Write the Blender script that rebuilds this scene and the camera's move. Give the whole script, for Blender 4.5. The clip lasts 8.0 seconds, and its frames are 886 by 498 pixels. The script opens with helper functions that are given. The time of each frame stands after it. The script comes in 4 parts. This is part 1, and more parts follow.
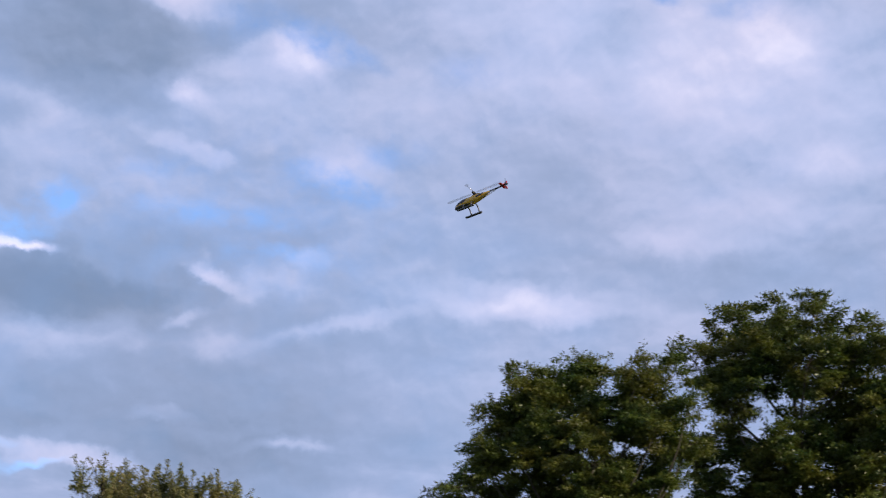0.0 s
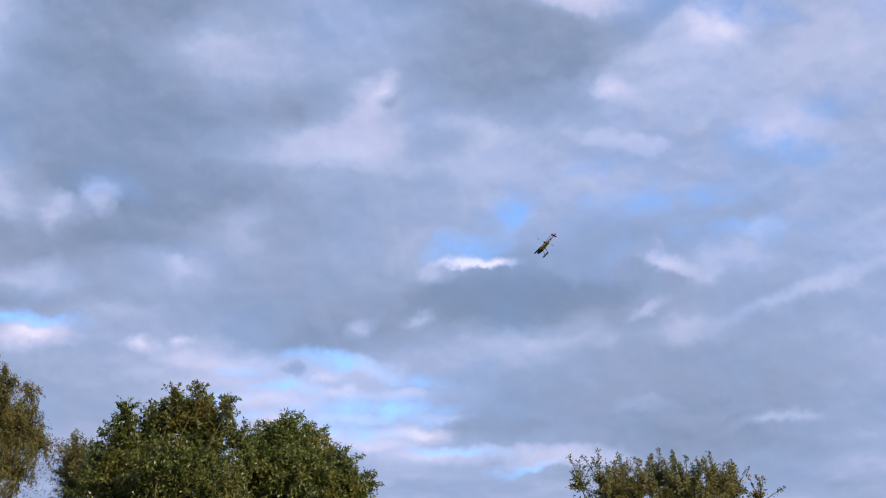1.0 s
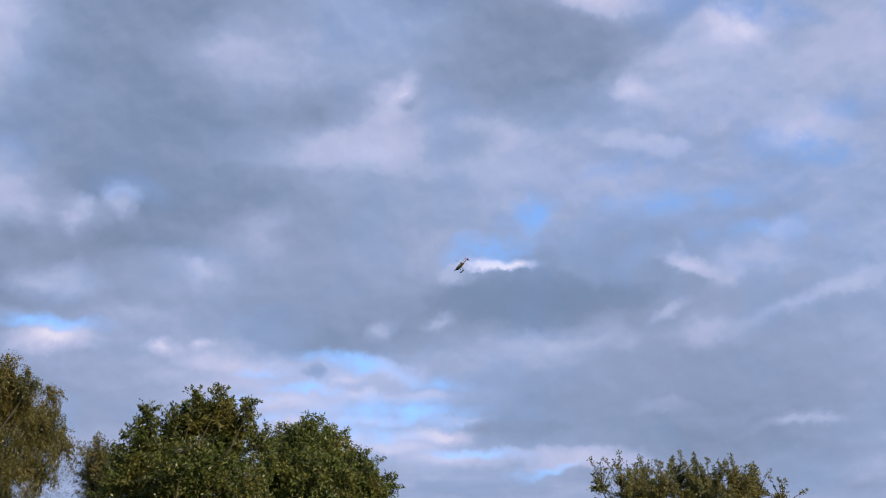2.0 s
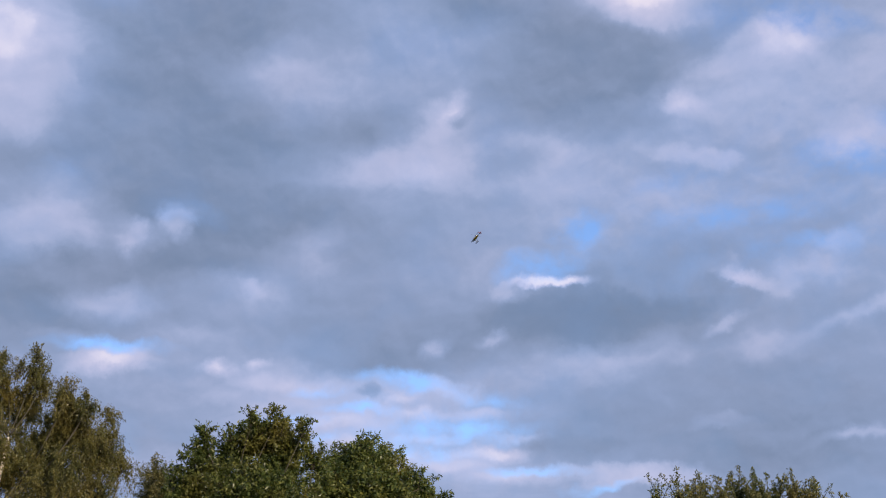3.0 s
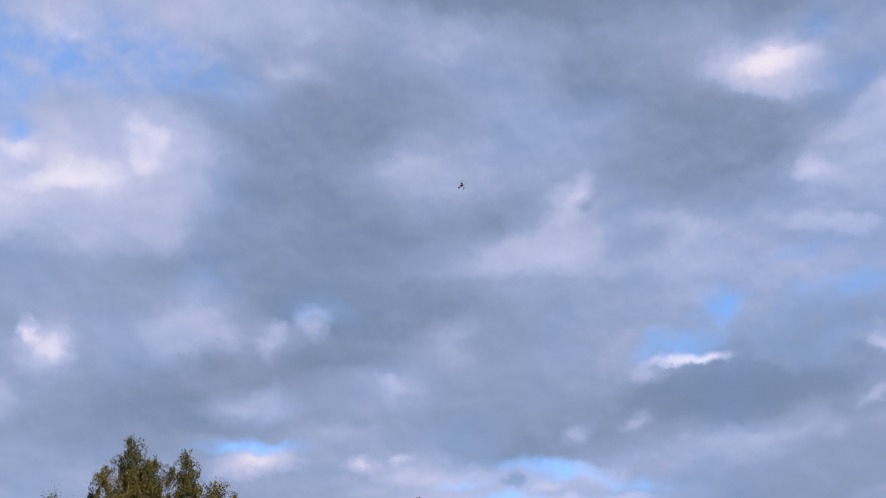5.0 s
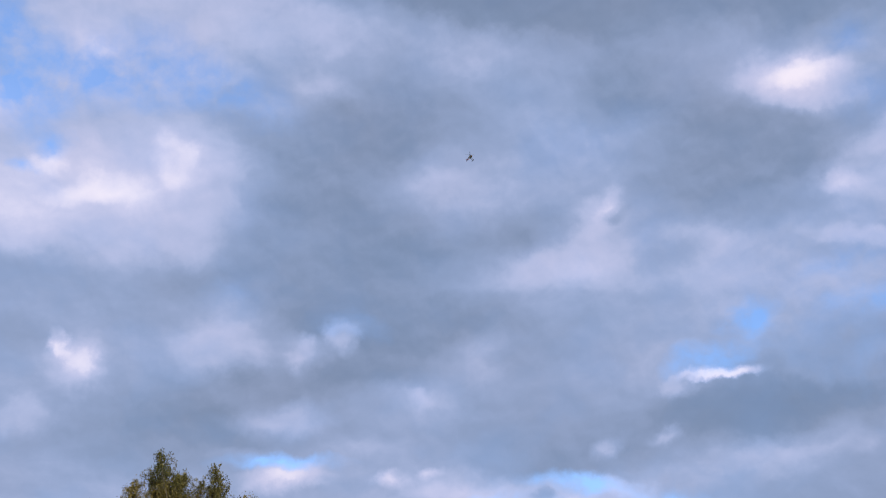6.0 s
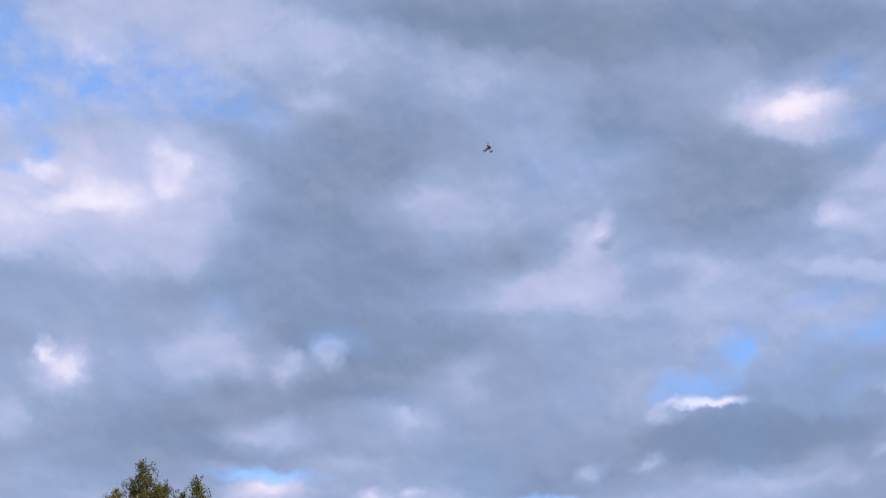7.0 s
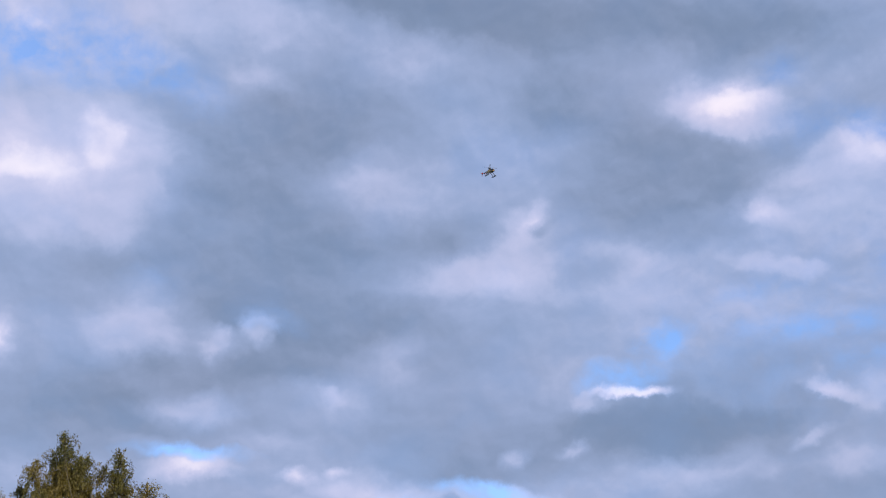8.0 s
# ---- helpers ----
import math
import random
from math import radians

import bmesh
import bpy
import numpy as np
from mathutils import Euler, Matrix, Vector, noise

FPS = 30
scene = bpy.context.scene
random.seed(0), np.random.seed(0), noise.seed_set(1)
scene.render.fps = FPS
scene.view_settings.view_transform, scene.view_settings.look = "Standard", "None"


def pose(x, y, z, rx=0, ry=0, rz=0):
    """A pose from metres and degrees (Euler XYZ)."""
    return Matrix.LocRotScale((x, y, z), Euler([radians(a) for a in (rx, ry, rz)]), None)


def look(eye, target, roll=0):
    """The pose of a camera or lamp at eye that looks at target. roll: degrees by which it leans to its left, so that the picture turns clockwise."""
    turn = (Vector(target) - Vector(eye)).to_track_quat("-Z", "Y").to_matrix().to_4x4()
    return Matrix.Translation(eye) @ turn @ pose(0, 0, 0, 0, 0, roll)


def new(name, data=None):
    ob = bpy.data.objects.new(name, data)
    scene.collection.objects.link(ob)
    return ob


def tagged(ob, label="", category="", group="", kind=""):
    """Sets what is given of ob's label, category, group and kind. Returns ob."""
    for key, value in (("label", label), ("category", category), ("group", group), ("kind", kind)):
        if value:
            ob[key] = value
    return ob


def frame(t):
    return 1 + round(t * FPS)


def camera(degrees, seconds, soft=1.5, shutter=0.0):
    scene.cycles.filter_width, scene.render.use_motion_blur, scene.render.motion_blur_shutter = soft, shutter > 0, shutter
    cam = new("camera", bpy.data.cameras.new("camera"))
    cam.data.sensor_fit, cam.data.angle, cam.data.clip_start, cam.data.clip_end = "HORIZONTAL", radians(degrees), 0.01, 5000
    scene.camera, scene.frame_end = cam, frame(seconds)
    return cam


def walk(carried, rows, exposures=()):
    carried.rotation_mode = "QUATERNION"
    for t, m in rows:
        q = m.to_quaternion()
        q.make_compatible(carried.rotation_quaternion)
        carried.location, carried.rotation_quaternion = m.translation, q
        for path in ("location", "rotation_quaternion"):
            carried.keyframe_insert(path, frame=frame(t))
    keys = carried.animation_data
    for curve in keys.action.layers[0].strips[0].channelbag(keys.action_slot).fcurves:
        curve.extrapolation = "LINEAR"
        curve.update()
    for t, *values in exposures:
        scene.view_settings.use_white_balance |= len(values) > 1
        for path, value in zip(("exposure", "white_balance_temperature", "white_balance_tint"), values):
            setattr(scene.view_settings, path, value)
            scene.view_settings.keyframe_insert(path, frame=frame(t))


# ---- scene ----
# A model helicopter flies over a field edged with trees; one person-high camera stands and turns after it.

# ---- camera ----
EYE = (0.0, 0.0, 1.6)
cam = camera(37.9, 8.0, soft=1.2, shutter=0.06)


def aim(yaw, pitch, roll):
    """The standing camera, turned to yaw and pitch and leaning by roll, in degrees."""
    return pose(*EYE, 90 + pitch, 0, yaw) @ pose(0, 0, 0, 0, 0, roll)


walk(cam, [
    (0, aim(-25.25, 24.64, 1.15)),
    (0.1, aim(-20.91, 24.96, 0.63)),
    (0.2, aim(-17.04, 24.89, -0.06)),
    (0.3, aim(-13.66, 24.78, -0.69)),
    (0.4, aim(-10.89, 24.59, -0.55)),
    (0.5, aim(-8.97, 24.42, -0.59)),
    (0.7, aim(-6.13, 24.38, -0.41)),
    (1, aim(-3.52, 23.86, -0.44)),
    (1.2, aim(-3.28, 23.61, -0.48)),
    (2.3, aim(-1.59, 24.18, -0.01)),
    (2.5, aim(-0.48, 24.32, -0.19)),
    (3, aim(-0.00, 24.75, -0.09)),
    (3.5, aim(0.12, 25.12, -0.03)),
    (4, aim(1.28, 25.74, -0.72)),
    (4.2, aim(2.34, 26.44, -0.91)),
    (4.5, aim(3.79, 27.33, -0.99)),
    (5, aim(6.54, 28.70, -0.91)),
    (5.2, aim(7.09, 28.82, -0.52)),
    (6.3, aim(8.57, 29.62, 0.11)),
    (6.5, aim(9.07, 29.80, 0.84)),
    (7, aim(7.50, 30.20, 1.46)),
    (7.5, aim(6.65, 30.69, 1.76)),
    (8, aim(4.08, 29.51, 1.98)),
], exposures=((0, 0.22), (0.5, 0.28), (1.0, 0.18), (2.5, 0.0), (4.5, -0.02), (6.5, 0.11), (8.0, 0.12)))

# ---- sun and sky ----
SUN_AZIMUTH, SUN_HEIGHT = 140.0, 21.0      # degrees from the y axis to the right, and above the horizon
SUN_STRENGTH = 4.9

toward_sun = Vector((math.sin(radians(SUN_AZIMUTH)) * math.cos(radians(SUN_HEIGHT)),
                     math.cos(radians(SUN_AZIMUTH)) * math.cos(radians(SUN_HEIGHT)), math.sin(radians(SUN_HEIGHT))))
sun = new("sun", bpy.data.lights.new("sun", "SUN"))
sun.data.energy, sun.data.angle, sun.data.color = SUN_STRENGTH, radians(0.6), (1.0, 0.84, 0.62)
sun.matrix_world = look(toward_sun * 200, (0, 0, 0))

# Clouds: azimuth (shrunk by the height's cosine), height, half width, half height, tilt, all in degrees, and brightness
# (of a blue gap: how far it opens).
BROAD_BANKS = (
    (34.7, 32.1, 7.81, 3.76, -8, 0.7), (28.2, 34.2, 5.27, 2.01, -4, 0.64), (11.6, 17.6, 9.27, 2.26, 4, 0.5), (25.6, 18.3, 8.13, 2.26, -1, 0.53),
    (8.3, 22.1, 5.61, 1.51, 6, 0.43), (24.3, 25.1, 5.69, 1.76, -1, 0.53), (35.4, 26.1, 6.48, 1.51, -7, 0.62), (9.6, 33.8, 4.69, 1.51, 7, 0.46),
    (30.4, 22.7, 2.62, 1.0, -3, 0.52), (-17.0, 38.7, 7.4, 2.01, 4, 0.58), (-23.6, 37.1, 7.06, 3.26, 8, 0.6), (-22.4, 29.4, 7.55, 2.63, 6, 0.57),
    (-26.0, 27.1, 4.73, 1.76, 9, 0.44), (-23.2, 20.3, 4.97, 1.51, 6, 0.45), (-0.6, 39.8, 11.49, 1.88, -7, 0.29), (10.3, 38.9, 5.79, 1.51, -13, 0.31),
)
BROAD_BANKS_A = (
    (-8.6, 35.5, 4.69, 2.01, 0, 0.4), (-12.6, 33.2, 4.03, 2.26, 2, 0.41), (-11.9, 31.4, 6.71, 5.02, 5, 0.35), (-10.1, 25.5, 10.39, 1.88, -2, 0.31),
    (-17.2, 21.5, 5.92, 2.01, 6, 0.33), (-18.0, 27.4, 3.77, 1.25, 8, 0.38), (-5.5, 21.8, 6.3, 1.51, 1, 0.42), (-14.0, 17.1, 6.77, 2.26, 4, 0.47),
    (7.2, 32.1, 4.88, 3.26, 4, 0.34), (2.0, 35.9, 3.54, 1.51, -2, 0.36), (5.4, 27.5, 5.96, 1.76, -4, 0.57), (14.4, 30.1, 6.6, 1.76, 0, 0.56),
    (1.5, 25.1, 4.96, 1.51, -2, 0.5), (14.2, 19.2, 6.52, 2.01, 8, 0.42), (13.9, 15.8, 6.3, 2.26, 0, 0.35), (-2.3, 17.1, 6.99, 2.76, -5, 0.61),
)
BROAD_BANKS_B = (
    (6.8, 17.0, 5.87, 1.51, -3, 0.41), (7.3, 21.7, 6.79, 1.51, 4, 0.31), (10.0, 23.5, 3.55, 1.25, 9, 0.38), (-1.6, 20.1, 4.07, 1.0, 0, 0.36),
)
CLOUD_BREASTS = (
    (-23.0, 30.9, 5.83, 2.38, 7, 0.71), (-26.5, 29.7, 2.39, 1.88, 10, 0.7), (-17.7, 31.0, 2.07, 1.76, 5, 0.58), (-24.5, 37.6, 1.32, 1.13, 10, 0.66),
    (-26.4, 34.1, 2.01, 0.63, 11, 0.64), (-28.0, 33.4, 1.22, 0.75, 12, 0.7), (-6.1, 37.8, 2.26, 1.25, -1, 0.54), (-13.4, 36.3, 1.52, 0.7, 3, 0.57),
    (9.4, 35.5, 2.5, 1.0, -11, 0.72), (6.8, 35.0, 2.04, 0.7, 10, 0.62), (9.9, 30.7, 1.54, 0.38, -2, 0.64), (-17.1, 25.3, 1.96, 1.13, 5, 0.55),
    (-24.9, 21.0, 1.32, 0.75, 8, 0.58), (-13.9, 21.7, 1.91, 0.55, 3, 0.58), (-23.2, 23.2, 0.93, 1.1, -23, 0.66), (-10.3, 29.5, 4.93, 1.88, 1, 0.32),
)
CLOUD_BREASTS_A = (
    (-6.5, 31.8, 3.15, 1.63, 3, 0.57), (-19.5, 32.0, 2.16, 1.88, 11, 0.67), (-17.6, 29.7, 1.67, 1.25, 9, 0.6), (-17.4, 25.1, 2.54, 1.63, 8, 0.6),
    (-8.2, 22.9, 1.81, 1.38, 3, 0.54), (-5.7, 24.5, 1.85, 1.0, 2, 0.54), (-14.0, 21.8, 1.84, 0.75, 6, 0.57), (-0.7, 29.5, 1.81, 1.38, 19, 0.62),
    (-1.7, 28.3, 3.2, 0.85, 0, 0.63), (0.1, 30.8, 1.4, 0.65, 43, 0.66), (4.4, 28.8, 1.78, 1.0, -3, 0.6), (10.0, 35.1, 2.6, 0.85, -20, 0.68),
    (15.4, 32.5, 2.9, 0.95, 12, 0.61), (10.2, 30.7, 2.14, 0.5, -2, 0.67), (12.4, 28.3, 1.22, 0.35, -7, 0.61), (11.9, 21.0, 0.93, 0.25, 16, 0.57),
)
CLOUD_BREASTS_B = (
    (25.6, 22.2, 4.1, 0.75, -4, 0.67), (27.5, 21.7, 2.16, 0.5, -6, 0.68), (18.3, 21.0, 3.38, 0.4, 11, 0.6), (15.5, 32.5, 2.1, 1.1, 5, 0.63),
    (13.4, 32.3, 1.3, 0.5, 6, 0.6), (10.0, 31.0, 1.76, 0.5, 8, 0.67), (11.3, 28.4, 1.85, 0.4, -13, 0.64), (17.9, 28.3, 1.78, 0.8, 3, 0.67),
    (22.9, 31.3, 2.88, 1.51, 0, 0.6), (38.0, 32.9, 1.85, 1.38, -8, 0.72), (39.9, 27.8, 2.97, 0.8, -8, 0.67), (32.9, 24.6, 3.09, 0.8, -4, 0.62),
    (15.6, 22.7, 1.81, 0.7, 4, 0.62), (6.4, 19.4, 3.56, 0.8, 7, 0.56), (13.6, 20.0, 1.76, 0.7, 5, 0.57), (8.0, 14.6, 2.83, 0.4, -5, 0.68),
)
BRIGHT_RIMS = (
    (-19.7, 32.5, 1.17, 0.75, -32, 0.82), (-22.9, 30.9, 2.12, 0.6, 8, 0.82), (-25.4, 31.8, 1.11, 0.45, 20, 0.8), (-23.8, 24.0, 0.27, 0.65, 27, 0.86),
    (-23.0, 23.3, 0.52, 0.6, -28, 0.78), (10.0, 35.7, 1.5, 0.5, -16, 0.84), (-13.6, 24.6, 0.64, 0.5, 44, 0.63), (-12.1, 25.2, 0.55, 0.65, 33, 0.63),
    (-8.5, 22.9, 0.63, 0.45, 1, 0.63), (-24.0, 37.0, 0.79, 0.5, 10, 0.7), (-13.5, 24.4, 1.19, 0.6, -35, 0.56), (-12.0, 25.2, 0.87, 0.35, 26, 0.54),
    (-1.2, 28.2, 1.28, 0.4, 0, 0.68), (0.3, 31.0, 0.66, 0.35, 43, 0.7), (4.3, 22.9, 1.34, 0.15, 1, 0.68), (3.0, 22.6, 0.73, 0.45, -2, 0.61),
)
BRIGHT_RIMS_A = (
    (13.2, 22.8, 0.84, 0.33, -38, 0.6), (16.6, 24.0, 1.03, 0.4, -8, 0.62), (15.3, 22.5, 1.61, 0.4, 29, 0.57), (-0.2, 20.4, 0.73, 0.35, 31, 0.57),
    (2.4, 20.5, 0.67, 0.25, -1, 0.57), (-19.6, 32.3, 1.06, 0.75, -19, 0.74), (10.4, 30.8, 1.39, 0.33, -1, 0.72), (15.8, 32.7, 1.35, 0.63, 0, 0.74),
    (4.8, 23.0, 1.23, 0.23, 1, 0.88), (12.9, 22.9, 1.11, 0.3, -31, 0.68), (12.6, 23.5, 0.43, 0.35, 6, 0.7), (11.2, 16.7, 1.01, 0.25, 5, 0.57),
    (17.0, 15.6, 1.84, 0.3, 3, 0.56), (9.8, 30.9, 1.12, 0.35, 0, 0.74), (15.8, 32.7, 1.18, 0.75, -5, 0.74), (27.0, 22.1, 1.69, 0.35, -5, 0.72),
)
LOW_ROLLS = (
    (-13.8, 19.4, 1.69, 0.5, 5, 0.79), (-9.7, 19.4, 0.51, 0.35, 4, 0.75), (-8.0, 19.7, 0.61, 0.25, 3, 0.7), (-7.3, 18.8, 1.87, 0.43, -4, 0.67),
    (-6.1, 17.9, 1.98, 0.45, -1, 0.64), (-4.2, 17.0, 1.98, 0.43, 1, 0.7), (-2.1, 18.2, 0.9, 0.3, 1, 0.74), (-1.1, 17.5, 1.17, 0.25, 0, 0.72),
    (0.0, 18.6, 1.18, 0.4, -13, 0.66), (-3.3, 18.3, 0.52, 0.3, 1, 0.42), (1.9, 15.7, 2.08, 0.33, 3, 0.76), (0.0, 15.1, 1.38, 0.25, 0, 0.7),
    (2.5, 14.7, 1.83, 0.35, -1, 0.7), (7.3, 14.7, 2.24, 0.4, -3, 0.66), (4.9, 16.0, 1.83, 0.65, -2, 0.36), (11.3, 16.7, 1.22, 0.3, -4, 0.48),
)
LOW_ROLLS_A = (
    (0.7, 15.2, 1.38, 0.25, -1, 0.7), (-0.7, 16.4, 1.4, 0.25, 0, 0.7), (1.4, 17.5, 1.29, 0.25, -1, 0.68), (-1.6, 15.4, 1.39, 0.3, 0, 0.72),
    (-8.4, 18.0, 1.39, 0.4, 3, 0.55), (-5.4, 18.5, 1.17, 0.3, 2, 0.66), (-3.5, 16.1, 1.39, 0.3, 1, 0.68), (3.3, 16.4, 1.16, 0.23, -1, 0.58),
    (4.0, 17.5, 1.16, 0.3, -2, 0.47), (2.2, 18.9, 1.42, 0.45, -10, 0.5), (5.8, 16.1, 2.05, 0.3, -2, 0.37), (-3.0, 17.7, 0.94, 0.23, 1, 0.66),
    (-10.5, 20.7, 1.64, 0.35, 4, 0.52), (-5.2, 20.0, 1.19, 0.4, 2, 0.42), (-15.7, 20.3, 1.34, 0.25, 1, 0.46),
)
SHADED_HOLLOWS = (
    (0.7, 30.7, 0.73, 0.35, 18, 0.45), (2.9, 28.6, 1.53, 0.85, 18, 0.47), (16.8, 25.0, 1.81, 0.7, 7, 0.42), (5.1, 21.3, 2.86, 0.65, 0, 0.29),
    (8.0, 21.9, 3.07, 0.75, 4, 0.28), (-9.8, 34.1, 2.38, 1.25, 5, 0.33), (-3.8, 29.8, 2.59, 0.85, 11, 0.36), (-11.9, 23.6, 3.1, 0.65, 5, 0.32),
    (5.7, 33.9, 1.86, 1.51, -4, 0.34), (8.9, 31.5, 1.78, 1.51, 14, 0.33), (-3.4, 24.3, 1.48, 0.6, 1, 0.42), (1.8, 26.5, 2.01, 0.75, -1, 0.48),
    (16.4, 21.8, 1.32, 0.75, -8, 0.45), (-2.1, 19.5, 1.91, 0.35, 0, 0.34), (12.2, 23.5, 1.17, 0.45, -6, 0.44), (-15.8, 23.4, 1.37, 0.5, 7, 0.35),
)
SHADED_HOLLOWS_A = (
    (1.3, 36.0, 1.82, 1.51, 32, 0.35), (5.7, 33.0, 2.77, 2.26, -8, 0.35), (-5.0, 39.7, 5.12, 0.65, -10, 0.28), (-13.9, 29.6, 3.1, 1.0, 3, 0.4),
    (-25.9, 24.2, 2.04, 0.75, 9, 0.42), (-20.1, 26.0, 2.91, 0.75, 6, 0.46), (-9.2, 26.8, 4.04, 0.9, 0, 0.36), (-16.0, 35.4, 1.91, 0.65, 5, 0.5),
    (30.9, 33.6, 1.83, 1.51, -4, 0.53), (28.4, 30.1, 2.56, 1.0, -3, 0.54), (20.6, 24.7, 2.24, 0.75, 2, 0.5), (9.5, 23.5, 2.59, 0.75, 7, 0.42),
    (31.9, 28.1, 2.96, 0.65, -4, 0.55), (18.9, 19.4, 2.86, 0.5, 7, 0.49),
)
BLUE_GAPS = (
    (6.4, 25.3, 1.18, 0.5, -3, 0.85), (4.8, 23.8, 1.59, 0.55, 16, 0.7), (13.4, 25.8, 3.04, 0.7, 1, 0.5), (17.4, 27.2, 1.71, 0.85, -10, 0.75),
    (16.5, 33.4, 2.92, 0.6, -11, 0.65), (-11.6, 25.7, 0.97, 0.4, 5, 0.22), (-14.1, 20.0, 2.04, 0.3, 2, 0.7), (-0.7, 17.1, 5.36, 2.26, -6, 0.14),
    (-1.6, 18.9, 1.78, 0.35, -8, 0.9), (-3.5, 17.6, 1.41, 0.2, 1, 0.6), (0.7, 16.8, 2.56, 0.55, -1, 0.72), (1.9, 18.1, 1.41, 0.4, -12, 0.55),
    (-6.3, 17.0, 1.39, 0.23, 2, 0.45), (-0.7, 15.7, 1.39, 0.3, 0, 0.6), (3.5, 14.9, 1.37, 0.23, -1, 0.75), (-5.4, 18.4, 0.94, 0.2, 2, 0.4),
)
BLUE_GAPS_A = (
    (2.4, 29.6, 1.03, 1.51, -2, 0.1), (14.5, 23.7, 1.38, 0.35, 14, 0.5), (-4.8, 16.3, 0.69, 0.25, 1, 0.4), (-2.3, 16.4, 1.16, 0.4, 1, 0.5),
    (-26.6, 34.6, 2.02, 1.38, 11, 0.95), (-28.5, 36.8, 1.77, 2.26, 13, 0.9), (-25.1, 32.7, 0.75, 0.55, 10, 0.75), (-23.1, 35.9, 3.16, 1.3, -2, 0.85),
    (-18.9, 36.3, 3.47, 1.13, -17, 0.7), (-21.9, 34.8, 1.57, 0.6, 8, 0.5), (-26.6, 31.5, 0.48, 0.25, 11, 0.6), (-16.5, 27.1, 1.5, 0.6, 5, 0.12),
    (-0.7, 34.1, 2.93, 1.25, 5, 0.12), (-11.2, 25.7, 1.25, 0.45, 2, 0.15), (6.0, 25.2, 0.7, 0.65, -6, 0.6), (12.2, 36.6, 0.99, 0.75, -12, 0.5),
)
BLUE_GAPS_B = (
    (14.3, 25.8, 7.98, 4.27, 3, 0.2), (16.8, 33.4, 1.99, 0.45, -3, 0.6), (17.7, 27.5, 2.02, 0.6, -12, 0.75), (13.1, 25.6, 2.7, 0.5, 1, 0.6),
    (15.9, 24.1, 1.96, 0.3, 4, 0.6), (6.2, 25.5, 0.92, 0.55, -1, 0.85), (4.4, 23.7, 1.23, 0.6, 10, 0.75), (23.7, 32.4, 1.59, 0.6, 0, 0.35),
    (33.3, 35.1, 0.73, 0.3, -5, 0.6), (36.7, 34.4, 1.65, 0.5, -7, 0.45), (20.2, 28.8, 1.54, 0.5, 2, 0.4), (6.3, 14.2, 1.26, 0.18, 6, 0.5),
    (13.5, 34.1, 1.58, 1.0, 6, 0.35), (10.5, 27.3, 1.47, 0.45, 7, 0.35), (17.2, 23.8, 1.47, 0.5, 4, 0.35),
)
CLOUDS = (BROAD_BANKS, BROAD_BANKS_A, BROAD_BANKS_B, CLOUD_BREASTS, CLOUD_BREASTS_A, CLOUD_BREASTS_B, BRIGHT_RIMS, BRIGHT_RIMS_A, LOW_ROLLS, LOW_ROLLS_A, SHADED_HOLLOWS, SHADED_HOLLOWS_A)
GAPS = (BLUE_GAPS, BLUE_GAPS_A, BLUE_GAPS_B)


